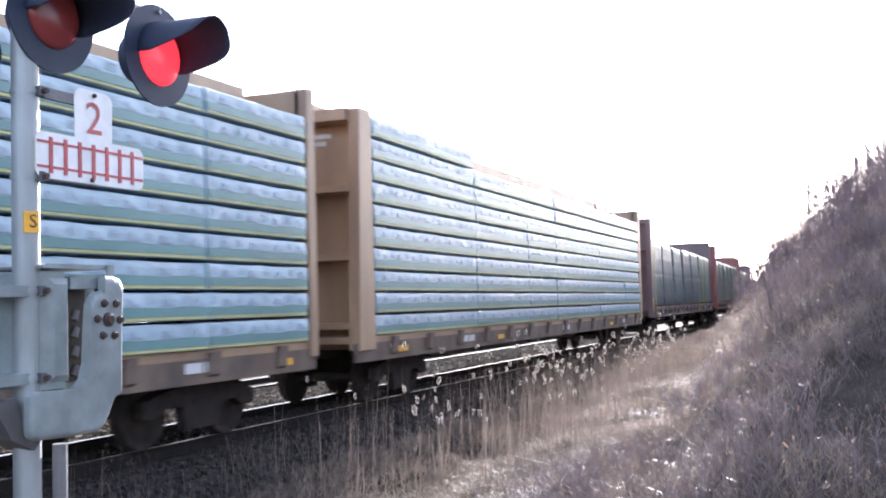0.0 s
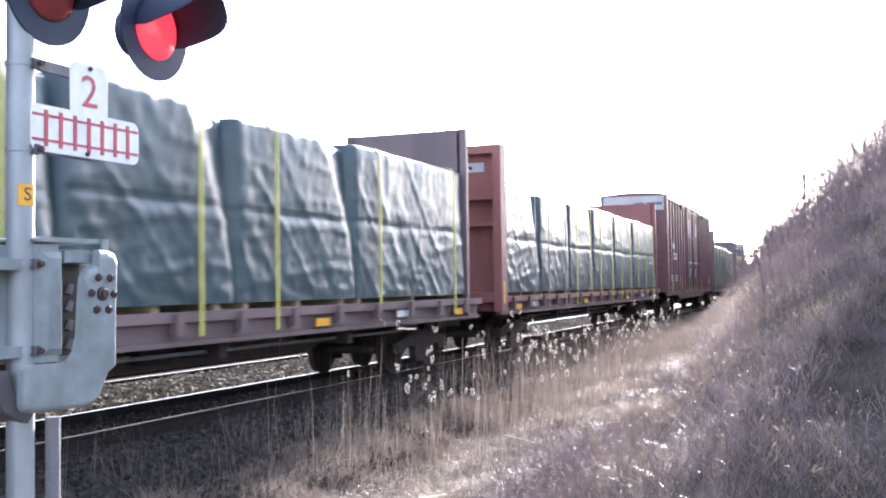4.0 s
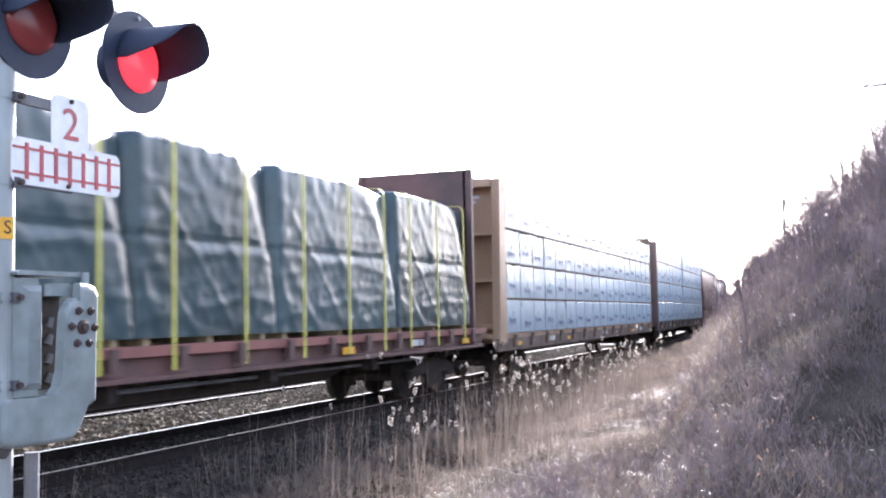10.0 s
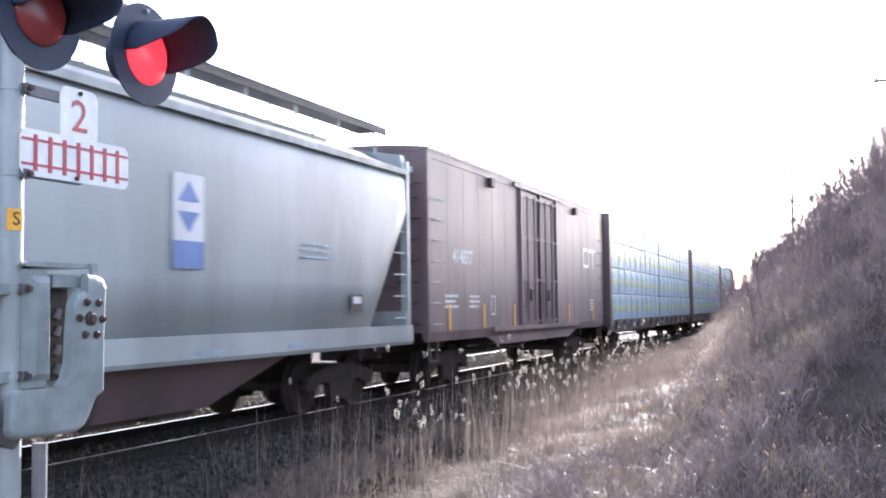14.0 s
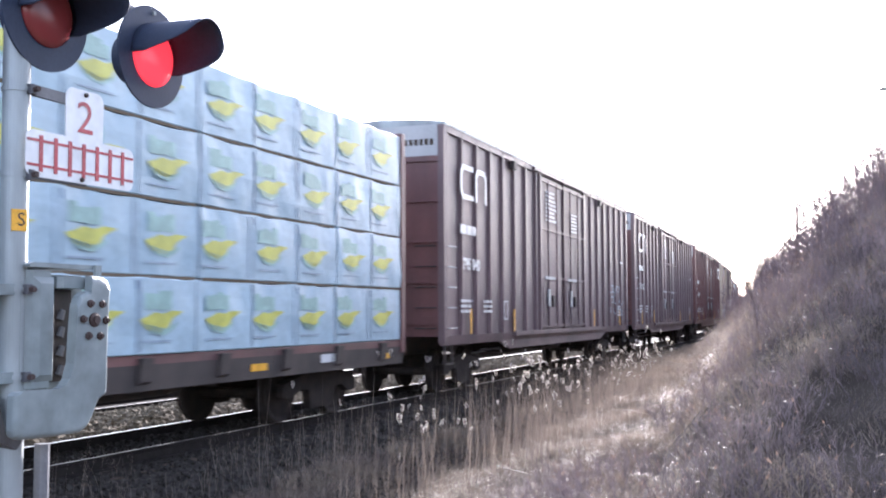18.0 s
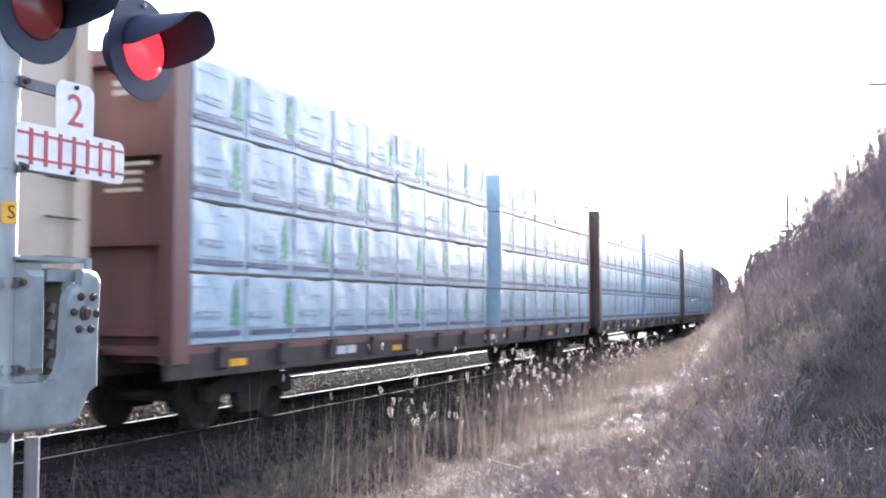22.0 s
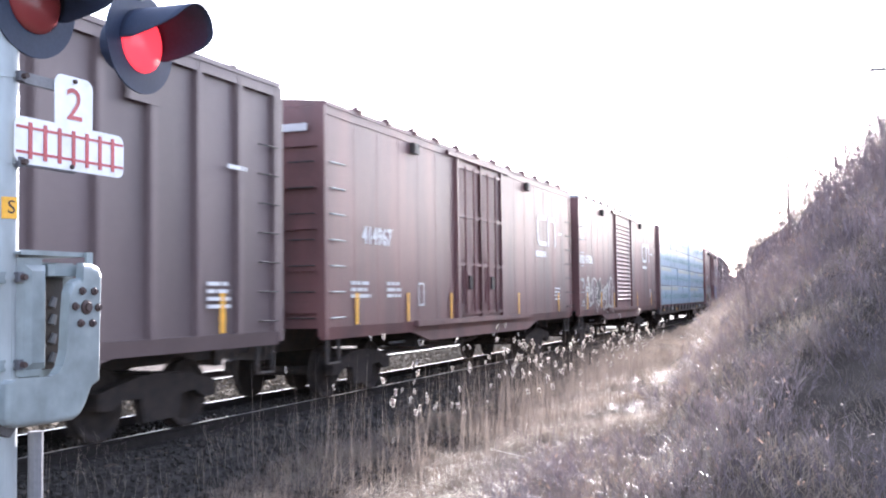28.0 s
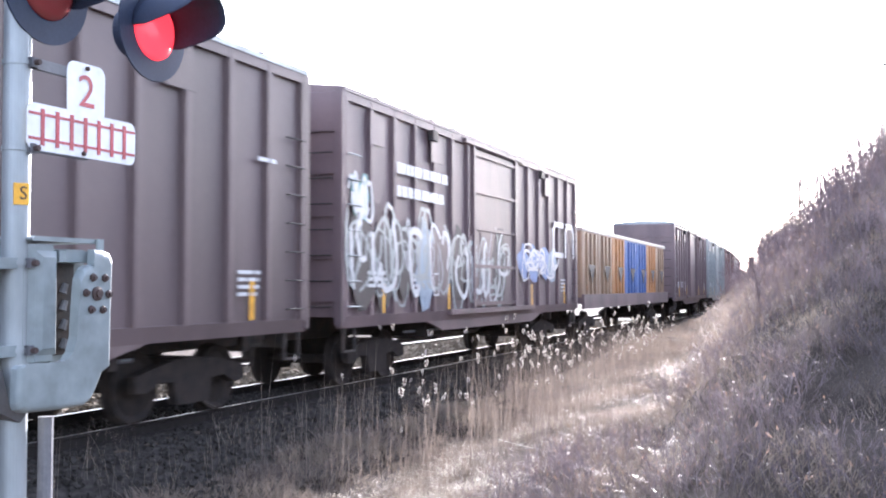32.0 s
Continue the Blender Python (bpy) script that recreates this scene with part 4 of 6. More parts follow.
def bulkhead_flat(length, steel, label, seed, heights=(2.58,), strap_share=1.0, spans=(3.0, 3.0, 3.0, 3.1, 3.2, 4.7), shapes=(0, 2, 4)):
    """A flat car with end walls that carries tarpaulin-covered stacks."""
    rng = random.Random(seed)
    half = length / 2
    # darker paint puts the shade on sills, pockets and some rear walls into colour
    shaded = DARK_RED if steel is RED_PAINT else DARK if steel is PLUM else steel
    car = tagged(new("bulkhead_flat_car"), label, "freight car", "cars of the train")
    part("deck", Mesh().box(-1.45, 1.45, -half - 0.4, half + 0.4, 1.02, 1.15), steel, car)
    for x in (-1, 1):
        part("side_sill", Mesh().along_y([(1.30 * x, 0.72), (1.42 * x, 0.72), (1.42 * x, 0.78), (1.36 * x, 0.8), (1.36 * x, 1.0), (1.45 * x, 1.02), (1.30 * x, 1.02)], -half - 0.3, half + 0.3), shaded, car, "steel side sill")
    pocket = shared("stake_pocket", Mesh().box(1.38, 1.50, -0.08, 0.08, 0.86, 1.13), shaded)
    for i in range(16):
        part("stake_pocket", pocket, steel, car, at=(0, -half + 0.6 + (length - 1.2) * i / 15, 0))
    part("centre_sill", fish_belly(half + 0.3, 1.02), BLACK, car, "deep black centre sill")
    under_gear(car, half)
    for front, y in ((True, -half), (False, half)):
        wall = bulkhead(car, y if front else y - 0.42, steel if front or seed < 6 else shaded, 0.42 if front else 0.12, top=4.70 if front else 4.77, ribs=2, front=front, bottom=0.8, wide=1.5 if front else 1.43)
        if front:
            part("ledge", Mesh().box(-1.28, 1.28, y - 0.40, y - 0.10, 3.42, 3.50), steel, wall)
            for x0, x1, z0, z1, dashes in ((-0.80, 0.16, 4.08, 4.46, ((0.1, 0.55, 0.24, 0.32), (0.12, 0.85, 0.06, 0.15))), (0.36, 1.0, 4.10, 4.32, ((0.12, 0.5, 0.06, 0.14),))):
                plate = part("number_plate", Mesh().box(x0, x1, y - 0.112, y - 0.08, z0, z1), END_WHITE, wall, "chalky white painted panel")
                marks = Mesh()
                for a, b, c, d in dashes:
                    for q in range(int((b - a) / 0.13)):
                        marks.box(x0 + a + 0.13 * q, x0 + a + 0.13 * q + 0.09, y - 0.116, y - 0.111, z0 + c, z0 + d)
                tagged(part("marking", marks, BLACK, plate, "dark unreadable characters"), kind="stuff")
    dunnage = shared("dunnage", Mesh().box(-1.3, 1.3, -0.06, 0.06, -0.09, 0.01), LUMBER)
    y = -half + 0.15
    for i, share in enumerate(spans):
        span = (length - 0.6) * share / sum(spans)
        h = round((heights[i % len(heights)] + rng.uniform(-0.03, 0.03)) * 20) / 20
        ln = span - rng.choice((0.02, 0.04, 0.14))
        v = rng.choice(shapes)
        load = part("tarpaulin_load", data_for(tarp_mesh(round(ln, 1), h, v), "tarpaulin_load", TARP, True), TARP, car, "stack under a grey tarpaulin", at=(0, y + (span - ln) / 2, 1.24))
        for q in (0.3, ln / 2, ln - 0.3):
            part("dunnage", dunnage, LUMBER, load, at=(0, q, 0))
        ink = rng.choice((STRAP, STRAP, PALE_STRAP))
        for q in (0.22, 0.74) if ln < 4 else (0.14, 0.5, 0.86):
            if rng.random() < strap_share:
                part("strap", data_for(strap_cache(h), "strap", ink), ink, load, "yellow webbing strap" if ink is STRAP else "pale webbing strap", at=(0, ln * q + rng.uniform(-0.15, 0.15), 0))
        y += span
    for q in (-half + 0.9, -half + 8, half - 7.0, half - 1.2):
        part("reflector", Mesh().box(1.43, 1.436, q, q + 0.45, 0.83, 0.95), YELLOW, car)
    part("reflector", Mesh().box(1.502, 1.508, -half - 0.3, -half - 0.2, 1.0, 1.5), YELLOW, car)
    bars(car, WHITE, -half + 2.0, 0.99, 1, 1.1, 0.12, x=1.424)
    bars(car, WHITE, half - 4.0, 0.99, 1, 0.9, 0.12, x=1.424)
    running_gear(car, half + 0.4, 2.4)
    return car


STRAPS = {}


def strap_cache(h):
    if h not in STRAPS:
        STRAPS[h] = strap_mesh(h, 0.42, 0.03)
    return STRAPS[h]


def ring_shape(y0, y1, z0, z1, w, open_right=False):
    """A broad square-cornered stroke, for emblems."""
    m = [(y0, z0, y1, z0 + w), (y0, z1 - w, y1, z1), (y0, z0, y0 + w, z1)]
    if not open_right:
        m.append((y1 - w, z0, y1, z1))
    return m


def emblem(car, y, z, size, x, mat=None):
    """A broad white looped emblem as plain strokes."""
    m = Mesh()
    w = size * 0.15
    a, b, c, d = y, y + size * 1.15, y + size * 1.3, y + size * 2.35      # the first loop, then the second
    r = size * 0.22
    outer = [(b, z), (a + r, z), (a, z + r), (a, z + size - r), (a + r, z + size), (b, z + size), (b, z + size - w), (a + r + w * 0.4, z + size - w), (a + w, z + size - r - w * 0.4),
             (a + w, z + r + w * 0.4), (a + r + w * 0.4, z + w), (b, z + w)]
    m.along_x(outer, x, x + 0.004)
    m.along_x([(c, z), (c, z + size - r), (c + r, z + size), (d - r, z + size), (d, z + size - r), (d, z), (d - w, z), (d - w, z + size - r - w * 0.4),
               (d - r - w * 0.4, z + size - w), (c + r + w * 0.4, z + size - w), (c + w, z + size - r - w * 0.4), (c + w, z)], x, x + 0.004)
    return part("emblem", m, mat or WHITE, car, "white looped emblem")


def arc_stroke(parent, mat, cy, cz, ry, rz, start, sweep, t, x):
    """One looped stroke of spray paint: part of an oval ring."""
    n = 12
    m = Mesh()
    for i in range(n + 1):
        a = radians(start + sweep * i / n)
        wob = 1.0 + 0.12 * math.sin(3 * a + start)
        for f in (-t, t):
            m.v.append((x, cy + (ry * wob + f) * math.cos(a), cz + (rz * wob + f) * math.sin(a)))
            m.v.append((x + 0.0015, m.v[-1][1], m.v[-1][2]))
    for i in range(n):
        k = 4 * i
        m.f += [(k + 1, k + 3, k + 7, k + 5), (k, k + 1, k + 5, k + 4), (k + 2, k + 6, k + 7, k + 3)]
    return part("sprayed_stroke", m, mat, parent)


def scribble(car, y0, y1, z0, z1, x, mat, seed, rows=2, t=0.03):
    """Rows of looped outlines sprayed in one colour, no words."""
    rng = random.Random(seed)
    h = (z1 - z0) / rows
    for r in range(rows):
        y = y0
        while y < y1 - 0.15:
            w = rng.uniform(0.2, 0.75)
            if rng.random() < 0.8:
                off = rng.uniform(-0.2, 0.2)
                arc_stroke(car, mat, y + w / 2, z0 + h * (r + 0.5 + off), w * 0.5, h * (0.46 - abs(off)) * rng.uniform(0.5, 0.95), rng.uniform(0, 360), rng.uniform(110, 320), t * rng.uniform(0.6, 1.3), x)
            y += w * rng.uniform(0.6, 1.2)


def block_tag(car, y0, y1, z0, z1, x, fill, rim, seed, count=4):
    """Broad sprayed blocks on a coloured ground."""
    rng = random.Random(seed)
    w = (y1 - y0) / count
    back = [(y0 - 0.5, z0), (y1 + 0.35, z0 + 0.05), (y1 + 0.2, z1 - 0.35), (y1 - 0.4, z1 - 0.1), ((y0 + y1) / 2, z1 - 0.25), (y0 - 0.2, z1)]
    ground_patch = part("sprayed_field", Mesh().along_x(back, x, x + 0.003), rim, car, "sprayed patch of red paint")
    for k in range(count):
        a, b = y0 + k * w, y0 + (k + 0.92) * w
        top, low = z1 - rng.uniform(0, 0.3), z0 + rng.uniform(0.0, 0.3)
        s = w * 0.34
        leg = rng.uniform(-0.08, 0.08)
        mid = (low + top) / 2
        part("sprayed_block", Mesh().along_x([(a + leg, low), (a + leg + s, low - 0.05), (a + s, top - 0.1), (a - 0.05, top)], x + 0.004, x + 0.006), fill, ground_patch)
        if k % 2 == 0:
            arc_stroke(ground_patch, fill, (a + b) / 2 + 0.1, (mid + top) / 2 - 0.05, w * 0.3, (top - mid) * 0.36, -120, 250, 0.12, x + 0.0045)
            part("sprayed_block", Mesh().along_x([(a + s * 1.2, mid + 0.05), (b - s * 0.8, low - 0.1), (b + 0.08, low), (a + s * 2.0, mid + 0.1)], x + 0.005, x + 0.007), fill, ground_patch)
        else:
            arc_stroke(ground_patch, fill, (a + b) / 2 + 0.12, (mid + low) / 2 + 0.05, w * 0.3, (mid - low) * 0.5, 90 + 60 * k, 230, 0.10, x + 0.0045)
            part("sprayed_block", Mesh().along_x([(a + s * 0.9, top - 0.35), (b - 0.05, top - 0.45), (b, top - 0.2), (a + s * 0.9, top - 0.1)], x + 0.005, x + 0.007), fill, ground_patch)


def graffiti(car, y0, y1, z0, z1, x, inks, seed, rim=None):
    """Sprayed fields of colour with slanted light strokes, no words."""
    rng = random.Random(seed)
    rim = rim or WHITE
    n = max(2, int((y1 - y0) / 0.85))
    h = z1 - z0
    for k in range(n):
        c = y0 + (y1 - y0) * (k + 0.5) / n
        w = (y1 - y0) / n * 0.6
        pts = []
        for i in range(11):
            a = 2 * math.pi * i / 11
            r = rng.uniform(0.65, 1.15)
            pts.append((c + w * r * math.cos(a), min(max((z0 + z1) / 2 + h * 0.5 * r * math.sin(a), z0), z1)))
        field = part("sprayed_field", Mesh().along_x(pts, x, x + 0.003 + 0.0006 * (k % 3)), rng.choice(inks), car, "sprayed patch of paint")
        for q in range(rng.randrange(3, 6)):
            arc_stroke(field, rim, c + rng.uniform(-w, w) * 0.8, z0 + h * rng.uniform(0.3, 0.7), w * rng.uniform(0.35, 0.8), h * rng.uniform(0.15, 0.42),
                       rng.uniform(0, 360), rng.uniform(150, 340), rng.uniform(0.022, 0.05), x + 0.005 + 0.0005 * q)


def boxcar(length, paint, label, height=4.65, ribs=True, door="plug1", white_end=False, seed=0, door_at=0.5, end_paint=None, door_paint=None, rib_gap=1.0, stripes=True, door_wide=None):
    """A steel boxcar: sheathed sides with posts, doors, roof, ridged ends, ladders."""
    half = length / 2
    car = tagged(new("boxcar"), label, "freight car", "cars of the train")
    end_paint, door_paint = end_paint or paint, door_paint or paint
    low, eave = 0.98, height - 0.18
    side_x = 1.44 if ribs else 1.49
    part("body", Mesh().box(-side_x, side_x, -half + 0.02, half - 0.02, low, eave), paint, car, "steel body shell")
    part("roof", Mesh().along_y([(-1.52, eave), (1.52, eave), (1.52, eave + 0.07), (0.9, eave + 0.14), (0, eave + 0.18), (-0.9, eave + 0.14), (-1.52, eave + 0.07)], -half, half), GALV if seed % 3 == 1 else paint, car, "shallow steel roof")
    seam = shared("roof_seam", Mesh().along_y([(-1.53, eave + 0.06), (1.53, eave + 0.06), (1.53, eave + 0.10), (0.9, eave + 0.17), (0, eave + 0.21), (-0.9, eave + 0.17), (-1.53, eave + 0.10)], -0.035, 0.035), paint)
    for i in range(1, int(length / 1.22)):
        part("roof_seam", seam, paint, car, at=(0, -half + i * length / int(length / 1.22), 0))
    if not ribs and seed >= 30:
        tab = shared("roof_tab", Mesh().along_y([(1.30, eave + 0.06), (1.53, eave + 0.02), (1.56, eave + 0.10), (1.53, eave + 0.16), (1.46, eave + 0.16), (1.40, eave + 0.13)], -0.08, 0.08), paint)
        for i in range(1, int(length / 1.22)):
            part("roof_tab", tab, paint, car, at=(0, -half + i * length / int(length / 1.22), 0))
    for x in (-1, 1):
        part("side_sill", Mesh().along_y([(1.38 * x, 0.80), (1.46 * x, 0.80), (1.50 * x, 1.0), (1.38 * x, 1.0)], -half, half), paint, car, "lower side sill")
        part("belly_sill", Mesh().along_x([(-half + 3.6, 0.82), (half - 3.6, 0.82), (half - 4.6, 0.60), (-half + 4.6, 0.60)], *sorted((1.40 * x, 1.455 * x))), paint, car, "deeper sill between the trucks")
        part("top_plate", Mesh().box(*sorted((side_x * x - 0.02 * x, 1.505 * x)), -half, half, eave - 0.14, eave), paint, car)
    part("centre_sill", fish_belly(half - 0.1, low, 0.34), BLACK, car, "black centre sill")
    under_gear(car, half - 0.5)
    # door
    dc = -half + length * door_at
    wide = {"plug1": 2.5, "plug2": 5.0, "louver": 3.2, "slide": 3.0}[door]
    wide = door_wide or wide
    leaves = 2 if door == "plug2" else 1
    for k in range(leaves):
        y0 = dc - wide / 2 + k * wide / leaves + 0.03
        y1 = y0 + wide / leaves - 0.06
        leaf = part("door", Mesh().box(side_x - 0.03, 1.50, y0, y1, low + 0.06, eave - 0.18, bevel=0.01), door_paint, car, "steel side door")
        if door == "louver":
            step = (eave - low - 0.6) / 20
            slat = shared("louver", Mesh().along_y([(1.50, 0), (1.535, 0.03), (1.535, 0.07), (1.50, step * 0.72)], y0 + 0.1, y1 - 0.1), door_paint)
            for i in range(20):
                part("louver", slat, door_paint, leaf, at=(0, 0, low + 0.25 + i * step))
        else:
            for i in range(5 if door == "slide" else 4):
                z = low + 0.1 + (eave - low - 0.42) * i / (4 if door == "slide" else 3)
                part("door_rib", Mesh().box(1.50, 1.545, y0, y1, z, z + 0.07), door_paint, leaf)
            for q in ((0.3, 0.68) if door != "slide" else ()):
                yy = y0 + (y1 - y0) * q
                part("lock_rod", Mesh().tube((1.545, yy, low + 0.12), (1.545, yy, eave - 0.25), 0.025, n=6), door_paint, leaf)
            if door != "slide":
                part("door_panel", Mesh().box(1.50, 1.52, y0 + 0.3, y1 - 0.25, low + 0.35, low + 1.3, bevel=0.02), door_paint, leaf)
                if height > 5:
                    part("grab_bar", Mesh().box(1.545, 1.575, y0 + 0.35, y0 + 1.35, 2.37, 2.45, bevel=0.01), END_WHITE, leaf, "pale horizontal grab bar")
                    part("lock_handle", Mesh().box(1.545, 1.58, y0 + 0.62, y0 + 0.82, 1.64, 2.1, bevel=0.02), END_WHITE, leaf, "pale upright lock handle")
                part("lock_box", Mesh().box(1.52, 1.57, (y0 + y1) / 2 - 0.1, (y0 + y1) / 2 + 0.1, low + 0.65, low + 0.95, bevel=0.015), BLACK, leaf)
        for yy in (y0 - 0.03, y1 + 0.03):
            part("door_post", Mesh().box(side_x - 0.01, 1.56, yy - 0.055, yy + 0.055, low, eave), paint, car)
    part("door_track", Mesh().box(1.49, 1.58, dc - wide / 2 - (wide / 2 if leaves == 1 else 2.4), dc + wide / 2 + (wide / 2 if leaves == 1 else 2.4), low - 0.07, low + 0.04), paint, car, "lower door rail")
    part("door_track", Mesh().box(1.49, 1.57, dc - wide / 2 - 0.6, dc + wide / 2 + 0.6, eave - 0.12, eave - 0.03), paint, car, "upper door rail")
    for yy in (dc - wide / 2 - 2.4, dc + wide / 2 + 2.3):
        part("door_stop", Mesh().box(1.48, 1.60, yy - 0.14, yy + 0.14, eave - 0.34, eave - 0.14, bevel=0.02), BLACK, car, "dark steel door stop")
    if ribs and height < 5:
        for yy in (-half + 1.3, -half + 4.1, half - 3.2):
            part("route_board", Mesh().box(1.50, 1.52, yy - 0.3, yy + 0.3, eave - 0.75, eave - 0.25, bevel=0.01), paint, car, "square steel board")
    # posts or weld seams
    if ribs:
        rib = shared("side_post", Mesh().along_x([(-0.08, low), (0.08, low), (0.08, eave), (-0.08, eave)], side_x - 0.01, 1.50).box(side_x, 1.512, -0.05, 0.05, low + 0.02, eave - 0.02), paint)
    else:
        rib = shared("side_seam", Mesh().box(1.486, 1.4925, -0.012, 0.012, low, eave - 0.1), paint)
    for a, b in ((-half + 0.12, dc - wide / 2 - 0.25), (dc + wide / 2 + 0.25, half - 0.12)):
        k = max(2, int(round((b - a) / rib_gap)))
        for i in range(k + 1):
            part("side_post", rib, paint, car, at=(0, a + (b - a) * i / k, 0))
    far = Mesh()
    for i in range(int(length) + 1):
        far.box(-1.50, -side_x, -half + 0.1 + (length - 0.2) * i / int(length) - 0.06, -half + 0.1 + (length - 0.2) * i / int(length) + 0.06, low, eave)
    tagged(part("far_side_posts", far, paint, car), kind="stuff")
    # ends
    for o in (-1, 1):
        y = o * half
        part("end_wall", Mesh().box(-side_x + 0.005, side_x - 0.005, *sorted((y - o * 0.04, y)), low + 0.005, eave - 0.005), end_paint, car, "steel end wall")
        for i in range(5):
            z = low + 0.25 + (eave - low - 0.5) * i / 4.6
            ys = sorted((y - o * 0.03, y + o * 0.05))
            part("end_ridge", Mesh().box(-1.4, 1.4, *ys, z, z + 0.16, bevel=0.03), end_paint, car)
        for x in (-1.44, 1.44):
            part("corner_post", Mesh().box(x - 0.07, x + 0.07, y - 0.05, y + 0.05, 0.85, eave), paint, car)
        if white_end:
            part("end_panel", Mesh().box(-1.37, 1.37, *sorted((y, y + o * 0.055)), eave - 0.64, eave), END_WHITE, car, "white upper end panel")
            if o < 0:
                dash = Mesh()
                for q in range(11):
                    if q != 4:
                        dash.box(0.05 + 0.115 * q, 0.05 + 0.115 * q + 0.08, y - 0.06, y - 0.056, eave - 0.42, eave - 0.29)
                tagged(part("marking", dash, TIE, car), kind="stuff")
    for i in range(7 if height < 5 else 5):
        part("ladder_rung", RUNG, WHITE, car, at=(1.5, -half + 0.38, 1.15 + 0.42 * i))
        part("ladder_rung", RUNG_DARK, BLACK, car, at=(1.5, half - 0.38, 1.15 + 0.42 * i))
        part("ladder_rung", RUNG_DARK, BLACK, car, at=pose(1.1, -half - 0.05, 1.15 + 0.42 * i, 0, 0, -90))
    for y in (-half + 0.35, half - 0.35):
        part("step", Mesh().box(1.40, 1.46, y - 0.22, y - 0.19, 0.42, 0.9).box(1.40, 1.46, y + 0.19, y + 0.22, 0.42, 0.9).box(1.40, 1.46, y - 0.22, y + 0.22, 0.40, 0.43), BLACK, car, "steel stirrup step")
    if stripes:
        for y in (-half + 1.5, -half + 4.7, dc + wide / 2 + 1.4, half - 1.6) if ribs else (-half + 1.05, -half + 3.3, -half + 5.65, dc + wide / 2 + 1.4, half - 1.6):
            part("reflector", Mesh().box(1.515, 1.52, y, y + 0.11, 1.02, 1.55), YELLOW, car, "yellow reflective strip")
    running_gear(car, half - 0.05, 2.2)
    return car


def covered_hopper(length, paint, label, base=1.45, eave=4.26, open_walk=False):
    """A covered hopper: curved sides, sloped end sheets, roof walkway, outlet chutes."""
    half = length / 2
    car = tagged(new("covered_hopper"), label, "freight car", "cars of the train")
    side = [(1.46, base), (1.50, 1.9), (1.52, 2.7), (1.51, 3.4), (1.48, eave - 0.11), (1.38, eave + 0.10), (0.7, max(4.42, eave + 0.24)), (0.0, max(4.46, eave + 0.28))]
    sec = side + [(-x, z) for x, z in reversed(side[:-1])]
    m = Mesh()
    n = len(sec)
    ys = [-half + 0.25, -half + 0.55, -half + 0.85, -half + 1.25, -half + 1.75] + [-half + 1.75 + (length - 3.5) * i / 10 for i in range(1, 10)]
    ys += [-y for y in reversed(ys[:5])]
    for y in ys:
        e = min(y + half, half - y)
        floor = base if e >= 1.75 else (3.3 - (e - 0.25) / 1.5 * (3.3 - base))
        for x, z in sec:
            m.v.append((x, y, max(z, floor)))
    k = len(ys)
    m.f += [(i * n + j, (i + 1) * n + j, (i + 1) * n + j + 1, i * n + j + 1) for i in range(k - 1) for j in range(n - 1)]
    m.f += [tuple(range(n)), tuple((k - 1) * n + j for j in range(n - 1, -1, -1))]
    m.f += [(i * n, i * n + n - 1, (i + 1) * n + n - 1, (i + 1) * n) for i in range(k - 1)]
    part("body", m, paint, car, "smooth curved hopper body", smooth=True)
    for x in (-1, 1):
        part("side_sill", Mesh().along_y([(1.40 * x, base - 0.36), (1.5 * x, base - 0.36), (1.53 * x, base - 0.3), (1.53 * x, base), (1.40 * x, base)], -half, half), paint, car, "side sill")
        # pale metal on the roof edge stands in for the sun's highlight on paint
        part("roof_edge", Mesh().along_y([(1.44 * x, eave), (1.52 * x, eave), (1.53 * x, eave + 0.10), (1.36 * x, eave + 0.16), (1.32 * x, eave + 0.12)], -half + 0.25, half - 0.25), GALV, car, "roof edge rail, coloured pale for its sunlit highlight")
    # end platforms, end posts
    for o in (-1, 1):
        y = o * half
        part("end_sill", Mesh().box(-1.48, 1.48, *sorted((y, y - o * 0.22)), 0.95, 1.42), paint, car)
        part("end_floor", Mesh().box(-1.45, 1.45, *sorted((y, y - o * 1.6)), 1.10, 1.16), BLACK, car)
        for x in (-1.42, 1.42):
            part("end_post", Mesh().box(x - 0.07, x + 0.07, *sorted((y - o * 0.02, y - o * 0.14)), 1.1, 4.25), paint, car)
            for i in range(7):
                part("ladder_rung", RUNG, WHITE, car, at=(1.43 if x > 0 else -1.55, y - o * 0.45, 1.3 + 0.4 * i))
        part("end_sheet_rib", Mesh().box(-0.08, 0.08, *sorted((y - o * 0.25, y - o * 0.4)), 1.16, 3.6), paint, car)
        part("end_cap", Mesh().along_y([(-1.48, 4.0), (1.48, 4.0), (1.42, 4.36), (0, 4.6), (-1.42, 4.36)], *sorted((y - o * 0.1, y - o * 0.3))), paint, car)
    # roof walkway with posts
    walk_z = 4.88 if open_walk else 4.72
    post = shared("walkway_post", Mesh().box(-0.02, 0.02, -0.025, 0.025, 4.38, walk_z), paint)
    for x in (-0.75, 0.75):
        part("running_board", Mesh().box(x - 0.3, x + 0.3, -half + 0.05, half - 0.05, walk_z - 0.02, walk_z + 0.02), IRON, car, "grated roof walkway")
        for i in range(12):
            y = -half + 0.5 + (length - 1.0) * i / 11
            for q in (-0.24, 0.24):
                part("walkway_post", post, paint, car, at=(x + q, y, 0))
        part("walkway_edge", Mesh().box(x + 0.28 * (1 if x > 0 else -1) - 0.02, x + 0.28 * (1 if x > 0 else -1) + 0.02, -half + 0.05, half - 0.05, walk_z - (0.10 if open_walk else 0.19), walk_z + 0.04), BLACK, car)
